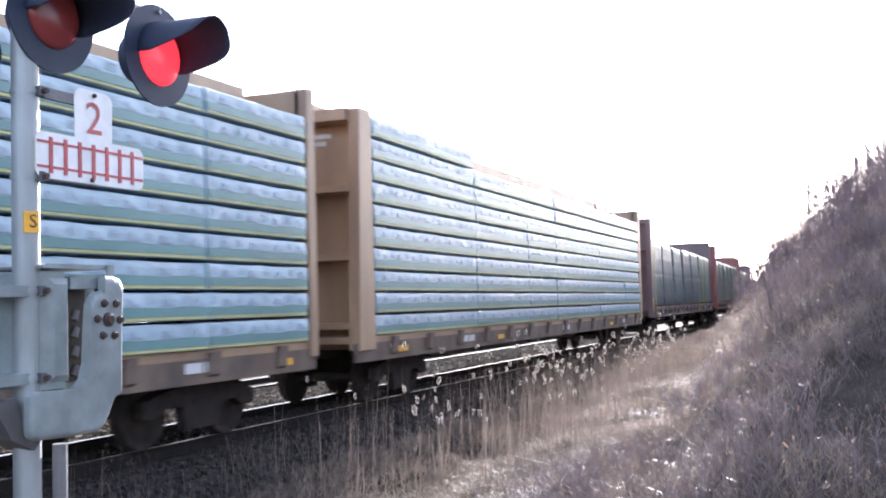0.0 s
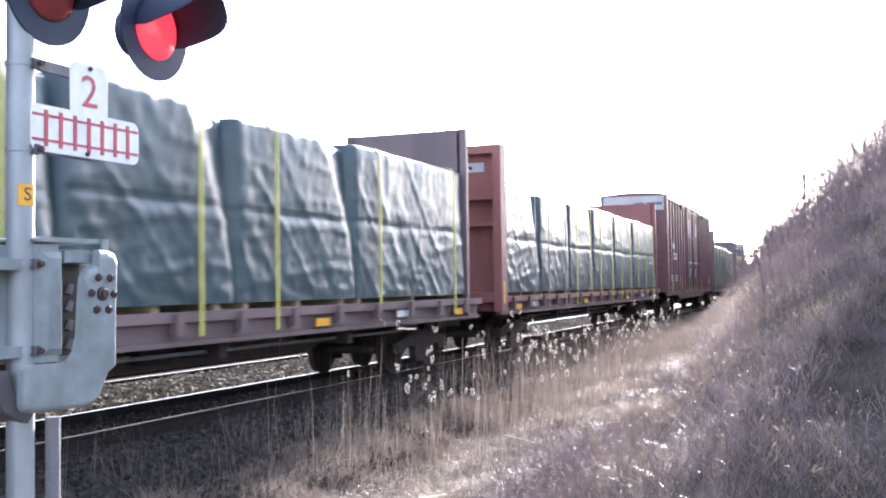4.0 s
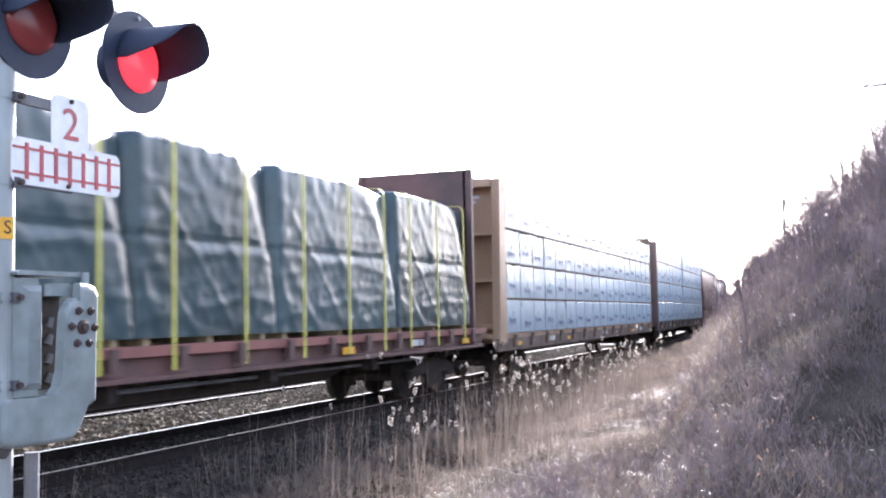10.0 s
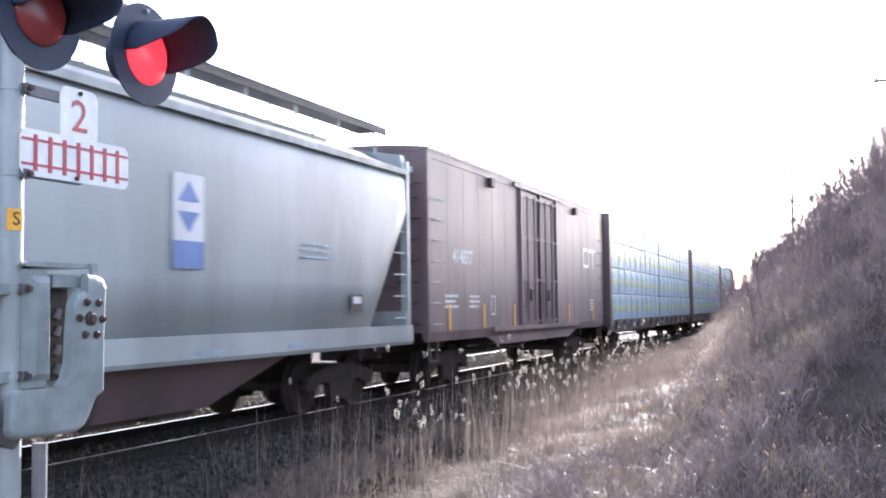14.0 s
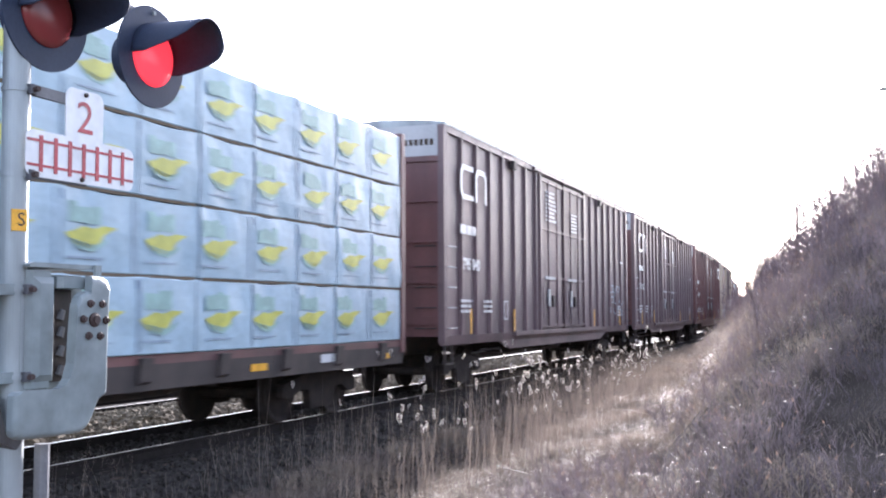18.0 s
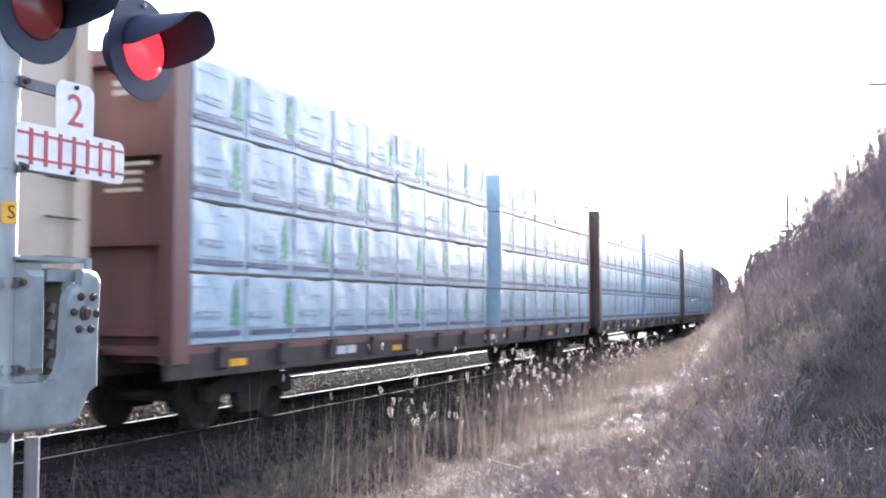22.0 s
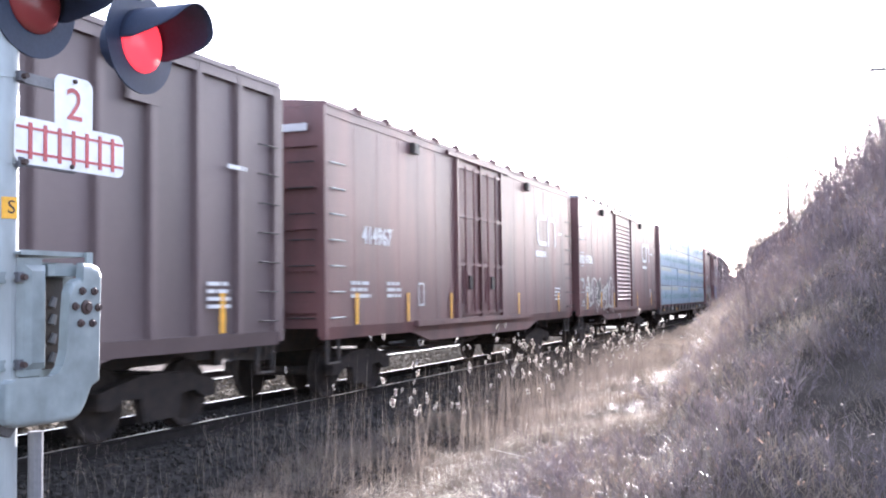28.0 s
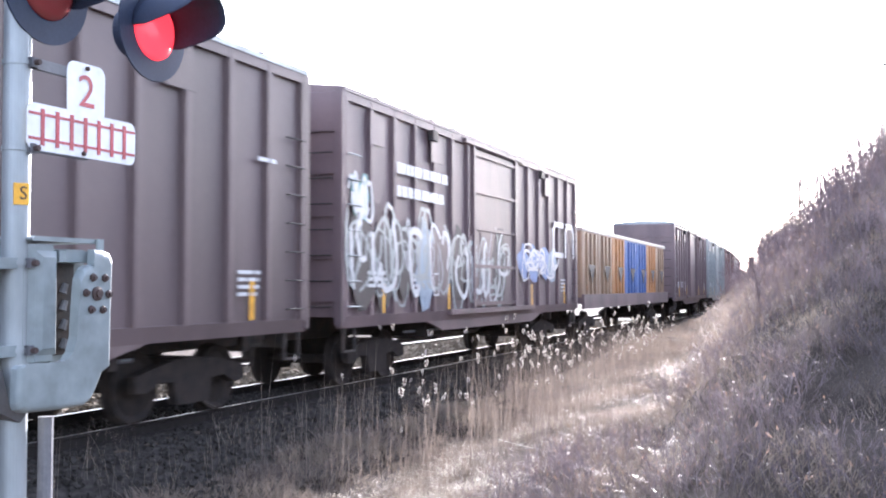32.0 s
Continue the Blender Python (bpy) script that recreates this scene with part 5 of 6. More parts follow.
    part("hatch_trough", Mesh().box(-0.3, 0.3, -half + 1, half - 1, 4.45, 4.64, bevel=0.05), paint, car)
    # outlets
    chute = DARK if paint is HOPPER_GREY else paint
    for o in (-1, 1):
        a, b = sorted((o * 0.42, o * 2.75))
        c, d = sorted((o * 0.2, o * 5.2))
        part("outlet_hopper", Mesh().prism([(-0.95, a, 0.14), (0.95, a, 0.14), (0.95, b, 0.14), (-0.95, b, 0.14)],
                                           [(-1.38, c, base - 0.1), (1.38, c, base - 0.1), (1.38, d, base - 0.1), (-1.38, d, base - 0.1)]), chute, car)
        for q in (0.95, 2.2):
            part("outlet_gate", Mesh().box(-0.8, 0.8, o * q - 0.5, o * q + 0.5, 0.05, 0.14), BLACK, car)
    part("hopper_saddle", Mesh().along_x([(-0.4, base - 0.1), (0.4, base - 0.1), (0.27, 0.62), (0.0, 0.48), (-0.27, 0.62)], -1.0, 1.0), chute, car)
    part("centre_sill", Mesh().box(-0.3, 0.3, -half, half, 0.7, 1.0), BLACK, car)
    running_gear(car, half - 0.05, 2.0)
    return car


def container_gondola(length, label):
    half = length / 2
    car = tagged(new("gondola_car"), label, "freight car", "cars of the train")
    part("deck", Mesh().box(-1.4, 1.4, -half, half, 0.95, 1.15), PLUM, car)
    for x in (-1.44, 1.44):
        part("side_sill", Mesh().box(x - 0.04, x + 0.04, -half, half, 0.8, 1.25), PLUM, car)
    n = 7
    ln = (length - 0.5) / n
    for i in range(n):
        y = -half + 0.25 + i * ln
        mat = (TAN, TAN, CLAY, BLUE, BLUE, CLAY, TAN)[i]
        box = part("waste_container", Mesh().box(-1.35, 1.35, y + 0.05, y + ln - 0.05, 1.15, 3.25, bevel=0.05), mat, car, "closed steel waste container")
        for q in (0.25, 0.5, 0.75):
            part("rib", Mesh().box(1.35, 1.42, y + ln * q - 0.05, y + ln * q + 0.05, 1.2, 3.2), mat, box)
        part("lid", Mesh().box(-1.4, 1.4, y + 0.02, y + ln - 0.02, 3.25, 3.37), PALE, box)
        part("patch", Mesh().along_x([(y + ln * 0.3, 2.2), (y + ln * 0.7, 2.2), (y + ln * 0.5, 1.6)], 1.423, 1.427), BLACK, box)
    running_gear(car, half, 2.2)
    return car

# ---- the train, from its first car to its last: the ends of each body along the line at 0 s ----
TRAIN = []


def place(car, y0, y1):
    TRAIN.append((car, (y0 + y1) / 2))
    return car


def numerals(car, text, y, z, size=0.45, x=1.516, bold=0.012):
    return writing(text, size, WHITE, car, (x, y, z), name="number_stencil", label="white stencilled numerals", bold=bold)


def box_marks(car, length, seed, x=1.516):
    half = length / 2
    rng = random.Random(seed)
    bars(car, WHITE, -half + 0.9, 1.75, 3, 0.8, 0.06, 0.05, x=x, rng=rng)
    bars(car, WHITE, -half + 2.4, 1.75, 3, 0.7, 0.06, 0.05, x=x, rng=rng)
    bars(car, WHITE, half - 1.9, 1.7, 4, 0.6, 0.05, 0.05, x=x, rng=rng)
    bars(car, WHITE, half - 1.4, 3.3, 1, 0.5, 0.06, 0.05, x=x, rng=rng)
    for a, b, c, d in ring_shape(-half + 3.9, -half + 4.2, 1.3, 1.75, 0.035):
        part("stencil_frame", Mesh().box(x, x + 0.004, a, c, b, d), WHITE, car)


place(centre_beam_car(22.7, TAN, "stripe", 9, "tan lumber car loaded with green-striped white packs", seed=0, thick=0.5, top=4.37, rear=0.22), -9.1, 13.6)
place(centre_beam_car(22.95, TAN, "stripe", 10, "tan lumber car with grey-green wrapped packs", low_from=1, seed=3, thick=0.6, top=4.75, rear=0.42, chord=5.0), 15.8, 38.75)
place(bulkhead_flat(22.2, PLUM, "dark brown flat car with grey tarpaulin stacks", 2, strap_share=0.5), 41.9, 64.1)
place(bulkhead_flat(22.4, RED_PAINT, "red flat car with grey tarpaulin stacks", 3, strap_share=0.8, spans=(3.6, 3.6, 3.6, 3.6, 3.7, 3.6)), 66.8, 89.2)
place(bulkhead_flat(22.4, PLUM, "brown flat car with strapped grey tarpaulin stacks", 4, strap_share=0.8), 91.4, 113.8)
place(bulkhead_flat(21.6, RED_PAINT, "red flat car with tall grey tarpaulin stacks", 5, strap_share=0.8), 115.9, 137.5)

car = place(boxcar(19.3, OXIDE, "oxide red high boxcar with white end panel", 5.52, True, "plug2", True, 6), 140.0, 159.3)
numerals(car, "22  220", -7.3, 2.62, 0.42)
bars(car, WHITE, -8.0, 3.25, 1, 0.6, 0.28, x=1.516)
bars(car, WHITE, -2.1, 4.6, 6, 1.2, 0.07, 0.06, x=1.53)
bars(car, WHITE, 1.0, 4.5, 5, 1.2, 0.07, 0.06, x=1.53)
box_marks(car, 19.3, 6)

place(bulkhead_flat(22.3, PLUM, "brown flat car with loose grey tarpaulins", 7, (2.58, 2.52), 1.0, (3.1, 3.1, 3.1, 3.2, 3.1, 3.1, 3.1), (1, 3, 1, 2)), 162.2, 184.5)
place(bulkhead_flat(21.9, DARK, "dark flat car with yellow-strapped grey tarpaulins", 8, (2.56, 2.52), 1.0, (3.05, 3.05, 3.1, 3.2, 4.25, 4.4), (1, 3, 3, 2)), 186.7, 208.6)

car = place(boxcar(19.25, PLUM, "brown high boxcar with white end panel and emblem", 5.55, True, "plug2", True, 10, end_paint=OXIDE), 210.7, 229.95)
emblem(car, -8.3, 4.0, 0.65, 1.516)
bars(car, WHITE, -8.2, 3.4, 2, 1.5, 0.09, 0.12, x=1.516)
bars(car, WHITE, -1.8, 4.75, 9, 1.1, 0.06, 0.045, x=1.53)
bars(car, WHITE, 0.9, 4.75, 9, 1.1, 0.06, 0.045, x=1.53)
box_marks(car, 19.1, 10)

place(bulkhead_flat(21.7, RED_PAINT, "red flat car with strapped grey tarpaulin stacks", 11, (2.56, 2.56), 0.8, (3.2, 3.2, 3.2, 3.5, 4.6, 4.35), (0, 4, 2)), 232.6, 254.3)
place(centre_beam_car(22.8, TAN, "sail", 4, "tan lumber car with white printed packs", seed=11, thick=0.6, top=4.49, chord=5.0), 256.2, 279.0)
place(centre_beam_car(23.2, DARK, "sail", 4, "dark brown lumber car with white printed packs", seed=12, gap=0.95, top=4.82, top2=4.82, gap_at=0.487), 281.6, 304.65)

car = place(covered_hopper(17.9, OXIDE, "oxide red covered hopper with white lettering"), 306.0, 323.9)
numerals(car, "13678", -5.05, 2.52, 0.5, 1.53)
m = Mesh()
for k in range(4):
    m.along_x([(6.7 + 0.36 * k, 3.55), (6.98 + 0.36 * k, 3.55), (7.02 + 0.36 * k, 4.1), (6.74 + 0.36 * k, 4.1)], 1.50, 1.52)
part("emblem", m, WHITE, car, "pale blocky emblem")
for k in range(7):
    part("reflector", Mesh().box(1.532, 1.537, -7.6 + 2.3 * k, -7.2 + 2.3 * k, 1.28, 1.42), YELLOW, car, "yellow reflective strip")
bars(car, WHITE, -3.2, 1.9, 3, 0.6, 0.05, 0.05, x=1.53)
bars(car, YELLOW, -1.6, 2.2, 5, 0.55, 0.04, 0.06, x=1.53)
bars(car, WHITE, 2.4, 1.8, 2, 0.8, 0.05, 0.05, x=1.53)
for a, b, c, d in ring_shape(-1.65, -1.3, 2.7, 3.15, 0.04):
    part("stencil_frame", Mesh().box(1.53, 1.534, a, c, b, d), WHITE, car)
end_bars(car, WHITE, 0.55, 4.1, 2, 0.6, -8.96, 0.14, 0.08)

car = place(covered_hopper(17.3, HOPPER_GREY, "pale grey covered hopper with black stencils", 1.16, 3.98, True), 325.1, 342.4)
bars(car, BLACK, -6.6, 3.05, 1, 0.7, 0.24, x=1.53)
bars(car, BLACK, -6.6, 2.6, 1, 0.9, 0.24, x=1.53)
panel = part("logo_panel", Mesh().box(1.53, 1.535, 1.2, 1.85, 2.0, 3.2), WHITE, car, "white panel with blue shapes")
part("logo_shape", Mesh().along_x([(1.3, 2.85), (1.75, 2.85), (1.525, 3.12)], 1.536, 1.54), BLUE, panel)
part("logo_shape", Mesh().along_x([(1.525, 2.45), (1.75, 2.72), (1.3, 2.72)], 1.536, 1.54), BLUE, panel)
part("logo_band", Mesh().box(1.536, 1.54, 1.2, 1.85, 2.0, 2.35), BLUE, panel)
bars(car, INK_SOFT, 4.4, 2.5, 3, 1.2, 0.04, 0.06, x=1.53)
card = part("placard", Mesh().box(1.53, 1.536, 6.05, 6.5, 1.43, 1.72), BLACK, car, "dark stencilled card")
part("placard_field", Mesh().box(1.537, 1.54, 6.12, 6.43, 1.56, 1.68), WHITE, card)
for k in range(5):
    bars(car, INK_SOFT, -5.6 + 2.4 * k, 0.96, 1, 0.9 - 0.1 * (k % 3), 0.06, x=1.534)

car = place(boxcar(16.0, PLUM, "smooth-sided brown boxcar with emblem", 4.8, False, "plug2", False, 15, 0.505, door_wide=3.5), 343.3, 359.3)
numerals(car, "414837", -6.0, 2.55, 0.42, 1.5)
emblem(car, 5.2, 2.7, 0.62, 1.5)
box_marks(car, 16.0, 15, 1.5)
end_bars(car, WHITE, 0.3, 4.3, 1, 0.9, -8.06, 0.12)

for y0, y1, sd in ((360.9, 384.0, 16), (386.3, 409.1, 17), (411.6, 434.4, 18)):
    place(centre_beam_car(y1 - y0, OXIDE if sd == 18 else DARK, "bird", 4, "brown lumber car with yellow and green printed packs", gap=0.3, seed=sd), y0, y1)

for y0, y1, text, sd in ((436.6, 455.8, "795 040", 19), (457.5, 476.65, "795 157", 20), (478.55, 497.4, "793 004", 21)):
    car = place(boxcar(y1 - y0, PLUM if sd != 21 else OXIDE, "brown high boxcar with white end panel and emblem", 5.51, True, "plug2", True, sd, end_paint=OXIDE), y0, y1)
    half = (y1 - y0) / 2
    emblem(car, -half + 0.9 if sd != 21 else half - 2.2, 3.9, 0.75, 1.516)
    numerals(car, text, -half + 1.6, 2.5, 0.34)
    bars(car, WHITE, -half + 0.9, 3.35, 1, 1.3, 0.2, x=1.516)
    bars(car, WHITE, -1.9, 4.8, 8, 1.1, 0.06, 0.05, x=1.53)
    bars(car, WHITE, 0.8, 4.4, 6, 1.0, 0.05, 0.05, x=1.53)
    box_marks(car, y1 - y0, sd)
    if sd == 19:
        scribble(car, half - 3.3, half - 1.0, 1.3, 2.5, 1.516, INK_FAINT, 190, 3, 0.018)

car = place(boxcar(19.0, PALE_TAN, "tan yellow high boxcar with dark doors and graffiti", 5.46, True, "plug2", True, 22, door_paint=DARK, end_paint=ORANGE), 499.75, 518.75)
for rise, mat, x0 in ((0.12, BLUE, 1.516), (-0.12, SIGN_RED, 1.5185)):      # blue on the outer side of each arm, red on the inner
    arms = Mesh()
    for sy in (-1, 1):
        for sz in (-1, 1):
            near, end = (0.06 * sy, sz * (0.14 + rise)), (0.62 * sy, sz * (0.74 + rise))
            arms.along_x([(-7.1 + near[0], 3.97 + near[1] - 0.10 * sz), (-7.1 + end[0], 3.97 + end[1] - 0.10 * sz), (-7.1 + end[0], 3.97 + end[1] + 0.10 * sz), (-7.1 + near[0], 3.97 + near[1] + 0.10 * sz)], x0, x0 + 0.003)
    part("emblem", arms, mat, car, "crossed painted bands")
block_tag(car, -7.9, -3.8, 0.85, 2.25, 1.516, WHITE, RED_PAINT, 221)
scribble(car, -9.2, -8.6, 1.2, 2.3, 1.516, BLACK, 223, 3)
graffiti(car, 2.7, 7.3, 1.0, 2.5, 1.516, (BLUE_SPRAY, YELLOW, HOPPER_GREY), 222)
part("logo_panel", Mesh().box(1.516, 1.52, 6.6, 8.4, 4.1, 4.6), INK_BLUE, car, "dark panel with white blocks")
bars(car, WHITE, 6.75, 4.55, 1, 1.5, 0.36, x=1.521)
bars(car, TIE, 6.3, 3.8, 3, 2.0, 0.16, 0.5, x=1.516)
bars(car, TIE, -7.6, 2.75, 1, 1.0, 0.3, x=1.516)
box_marks(car, 19.0, 22)

for y0, y1, split, sd in ((520.7, 543.2, 0.555, 23), (545.3, 567.7, 0.428, 24), (569.85, 592.4, 0.55, 25)):
    place(centre_beam_car(y1 - y0, OXIDE if sd == 23 else DARK, "tree", 4, "dark brown lumber car with white tree-printed packs", gap=1.5 if sd == 25 else 1.0, seed=sd, gap_at=split, top=4.73 if sd < 25 else 4.76), y0, y1)

car = place(boxcar(16.4, GREEN_DARK, "faded dark green boxcar with graffiti", 4.76, True, "plug1", False, 26, 0.594, end_paint=DARK_RED), 594.05, 610.4)
bars(car, WHITE, 4.0, 3.95, 1, 3.0, 0.42, x=1.516)
part("underline", Mesh().box(1.516, 1.52, 4.0, 7.0, 3.38, 3.45), WHITE, car)
scribble(car, -8.1, -4.2, 0.80, 1.95, 1.516, END_WHITE, 260, 2, 0.04)
scribble(car, -8.1, -7.3, 2.6, 3.9, 1.516, INK_SOFT, 261, 3, 0.02)
numerals(car, "40 343", -4.9, 2.7, 0.34)
box_marks(car, 16.4, 26)

car = place(boxcar(15.8, PLUM, "weathered brown ribbed boxcar", 4.76, True, "slide", False, 27), 612.3, 628.1)
numerals(car, "412549", -5.2, 2.6, 0.34)
box_marks(car, 15.8, 27)
emblem(car, 5.0, 2.9, 0.6, 1.516)
car = place(boxcar(15.2, OXIDE, "weathered oxide red boxcar", 4.76, True, "slide", False, 28), 629.5, 644.7)
box_marks(car, 15.2, 28)

car = place(boxcar(15.9, DARK, "dark brown ribbed boxcar with slatted door", 4.76, True, "slide", False, 29, 0.514, door_wide=3.2), 646.1, 661.95)
numerals(car, "517 370", -5.3, 2.4, 0.36)
bars(car, WHITE, -6.0, 3.15, 1, 1.1, 0.26, x=1.516)
box_marks(car, 15.9, 29)

car = place(boxcar(16.2, OXIDE, "smooth-sided brown boxcar with large emblem", 4.76, False, "plug2", False, 30, 0.472, door_wide=3.1), 663.4, 679.6)
numerals(car, "414967", -6.1, 2.54, 0.42, 1.5)
emblem(car, 4.4, 2.85, 0.85, 1.5)
bars(car, WHITE, 4.25, 2.7, 1, 1.35, 0.16, x=1.5)
box_marks(car, 16.2, 30, 1.5)
end_bars(car, WHITE, 0.3, 4.3, 1, 0.9, -8.16, 0.12)

car = place(boxcar(16.0, OXIDE, "smooth brown boxcar with louvred door and graffiti", 4.76, False, "louver", False, 31, 0.484, door_wide=3.3), 680.8, 696.8)
numerals(car, "417056", -6.5, 2.63, 0.36, 1.5)
for k in range(4):
    bars(car, WHITE, -7.95 + 0.2 * k, 2.76, 1, 0.15, 0.27, x=1.5)
emblem(car, 4.3, 2.85, 0.8, 1.5)
bars(car, WHITE, 4.4, 2.7, 1, 1.35, 0.12, x=1.5)
graffiti(car, -7.3, -2.1, 0.95, 2.1, 1.5, (OXIDE, PLUM, DEEP_BROWN), 310, PALE)
scribble(car, -7.7, -6.6, 1.0, 2.0, 1.5, HOPPER_GREY, 311, 2, 0.05)
box_marks(car, 16.0, 31, 1.5)

place(centre_beam_car(22.6, OXIDE, "lozenge", 4, "brown lumber car with white packs of green marks", gap=0.75, seed=32, gap_at=0.577), 698.3, 720.9)

car = place(boxcar(15.5, OXIDE, "smooth brown boxcar with graffiti and emblem", 4.76, False, "plug2", False, 33, 0.468, door_wide=3.7), 722.8, 738.25)
numerals(car, "412100", -5.8, 2.6, 0.42, 1.5)
emblem(car, 4.44, 2.75, 0.85, 1.5)
bars(car, WHITE, 4.5, 2.6, 1, 1.35, 0.16, x=1.5)
graffiti(car, -6.2, -2.2, 0.85, 2.15, 1.5, (BLACK, DEEP_BROWN, BLACK, SIGN_RED), 330, HOPPER_GREY)
part("sprayed_field", Mesh().along_x([(1.9, 0.84), (5.0, 0.84), (5.15, 1.5), (4.6, 1.95), (4.2, 1.75), (3.6, 2.15), (3.1, 1.85), (2.6, 2.2), (2.2, 1.9)], 1.505, 1.5075), LILAC_SPRAY, car, "sprayed patch of lilac paint")
graffiti(car, 2.1, 5.4, 0.95, 2.0, 1.508, (LILAC_SPRAY, LIME_SPRAY, BLUE_SPRAY), 331, INK_FAINT)
box_marks(car, 15.5, 33, 1.5)

car = place(boxcar(15.5, DARK, "dark brown ribbed boxcar with louvred door", 4.87, True, "louver", False, 34), 739.62, 755.1)
numerals(car, "517 985", -5.2, 2.4, 0.36)
bars(car, WHITE, -6.0, 3.15, 1, 1.1, 0.26, x=1.516)
box_marks(car, 15.5, 34)

car = place(boxcar(15.5, PLUM, "brown ribbed boxcar covered with white graffiti", 4.87, True, "slide", False, 35), 756.3, 771.8)
bars(car, WHITE, -5.6, 3.75, 2, 2.6, 0.2, 0.22, x=1.516)
graffiti(car, -7.6, 0.8, 1.0, 2.85, 1.516, (PLUM, DEEP_BROWN, INK_SOFT), 350, HOPPER_GREY)
scribble(car, -7.5, 0.6, 0.95, 2.9, 1.524, WHITE, 353, 1, 0.06)
graffiti(car, -7.5, -6.8, 2.6, 3.4, 1.516, (TEAL_SPRAY,), 351)
graffiti(car, 1.8, 5.4, 1.6, 2.6, 1.516, (BLUE_SPRAY, INK_SOFT), 352)
emblem(car, 5.0, 2.3, 1.0, 1.516)
box_marks(car, 15.5, 35)

place(container_gondola(17.4, "flat car with orange and blue waste containers"), 772.8, 790.2)
for y0, y1, mat, sd, words in ((792.6, 808.2, PLUM, 37, "brown boxcar far along the train"), (809.6, 825.2, HOPPER_GREY, 38, "grey ribbed boxcar far along the train"),
                               (826.6, 842.2, OXIDE, 39, "red boxcar far along the train"), (843.6, 859.2, PALE, 40, "pale boxcar far along the train"),
                               (860.6, 876.2, OXIDE, 41, "brown boxcar far along the train"), (877.6, 893.2, DARK, 42, "dark boxcar far along the train")):
    car = place(boxcar(y1 - y0, mat, words, 4.76, True, "slide", False, sd), y0, y1)
    box_marks(car, y1 - y0, sd)

# ---- plants and far things ----
def ribbons(roots, ups, widths, mat, name, bend=0.35, seed=0):
    """Bent blades from their roots, tips and widths: one mesh."""
    rs = np.random.RandomState(seed)
    r, u, w = np.array(roots), np.array(ups), np.array(widths)[:, None]
    ang = rs.uniform(0, 6.28, len(r))
    side = np.stack([np.cos(ang), np.sin(ang), np.zeros(len(r))], 1)
    sag = np.stack([rs.normal(0, 1, len(r)), rs.normal(0, 1, len(r)), np.zeros(len(r))], 1)
    ln = np.linalg.norm(u, axis=1)[:, None]
    mid = r + u * 0.55 + sag * ln * bend * 0.12
    tip = r + u + sag * ln * bend * 0.45
    v = np.stack([r - side * w, r + side * w, mid + side * w * 0.8, mid - side * w * 0.8, tip], 1).reshape(-1, 3)
    k = np.arange(len(r)) * 5
    quads = np.stack([k, k + 1, k + 2, k + 3], 1).tolist()
    tris = np.stack([k + 3, k + 2, k + 4], 1).tolist()
    me = bpy.data.meshes.new(name)
    me.from_pydata(v.tolist(), [], quads + tris)
    me.materials.append(mat)
    return new(name, me)


rng = random.Random(21)

# matted dead grass over ditch and bank
roots, ups, widths = [], [], []
while len(roots) < 235000:
    s = 4 + 60 * rng.random() ** 1.7 if len(roots) % 3 else rng.uniform(7, 21)
    d = rng.uniform(1.0, 15) if s < 30 else rng.uniform(0.9, 12)
    o = d + 1.5
    foot = between(BANK_FOOT, s)
    clump = noise.noise((s * 0.8, d * 0.8, 4)) + 0.5 * noise.noise((s * 2.6, d * 2.6, 1))
    if clump < rng.uniform(-1.1, 0.1) or rng.random() < 0.62 * smooth_step(0.2, 1.6, d - between(BRUSH_EDGE, s)):
        continue
    p = on_track(s, o, ground_z(o, s) - 0.03)
    if p.y < 2.5 or p.x > 12:
        continue
    tall = rng.uniform(0.06, 0.22) * (1.2 if d < foot + 1.5 else 0.9) * (0.75 + 0.25 * smooth_step(10, 16, s)) * (1 + 0.8 * max(0, clump))
    lean = rng.uniform(0.1, 1.5)
    a = rng.uniform(0, 6.28)
    roots.append(p)
    ups.append((math.cos(a) * tall * lean, math.sin(a) * tall * lean - 0.1 * tall, tall))
    widths.append(rng.uniform(0.0013, 0.0030) * (1 + s / 22))
tagged(ribbons(roots, ups, widths, GRASS, "dead_grass", 0.6, 1), "matted straw-coloured dead grass on ditch and bank", "grass", kind="stuff")

# broken straw in the sunlit ditch; its pale colour carries the sun's glints
roots, ups, widths = [], [], []
while len(roots) < 22000:
    s = 7.5 + 20 * rng.random() ** 1.5
    d = rng.uniform(2.0, between(BRUSH_EDGE, s) + (2.4 if rng.random() < 0.16 else 0.1))
    if noise.noise((s * 1.9, d * 2.2, 12)) < rng.uniform(-0.9, 0.5) + 0.5 * (1 - smooth_step(8.5, 12, s)):
        continue
    p = on_track(s, d + 1.5)
    a, ln = rng.uniform(0, 6.28), rng.uniform(0.05, 0.24)
    roots.append((p.x, p.y, ground_at(p.x, p.y) + rng.uniform(0.03, 0.14)))
    ups.append((math.cos(a) * ln, math.sin(a) * ln, rng.uniform(-0.02, 0.06)))
    widths.append(rng.uniform(0.0011, 0.0030) * (1 + s / 60))
tagged(ribbons(roots, ups, widths, STRAW, "broken_straw", 0.3, 8), "broken straw lying in the dead grass, coloured pale as sun glints", "straw", kind="stuff")

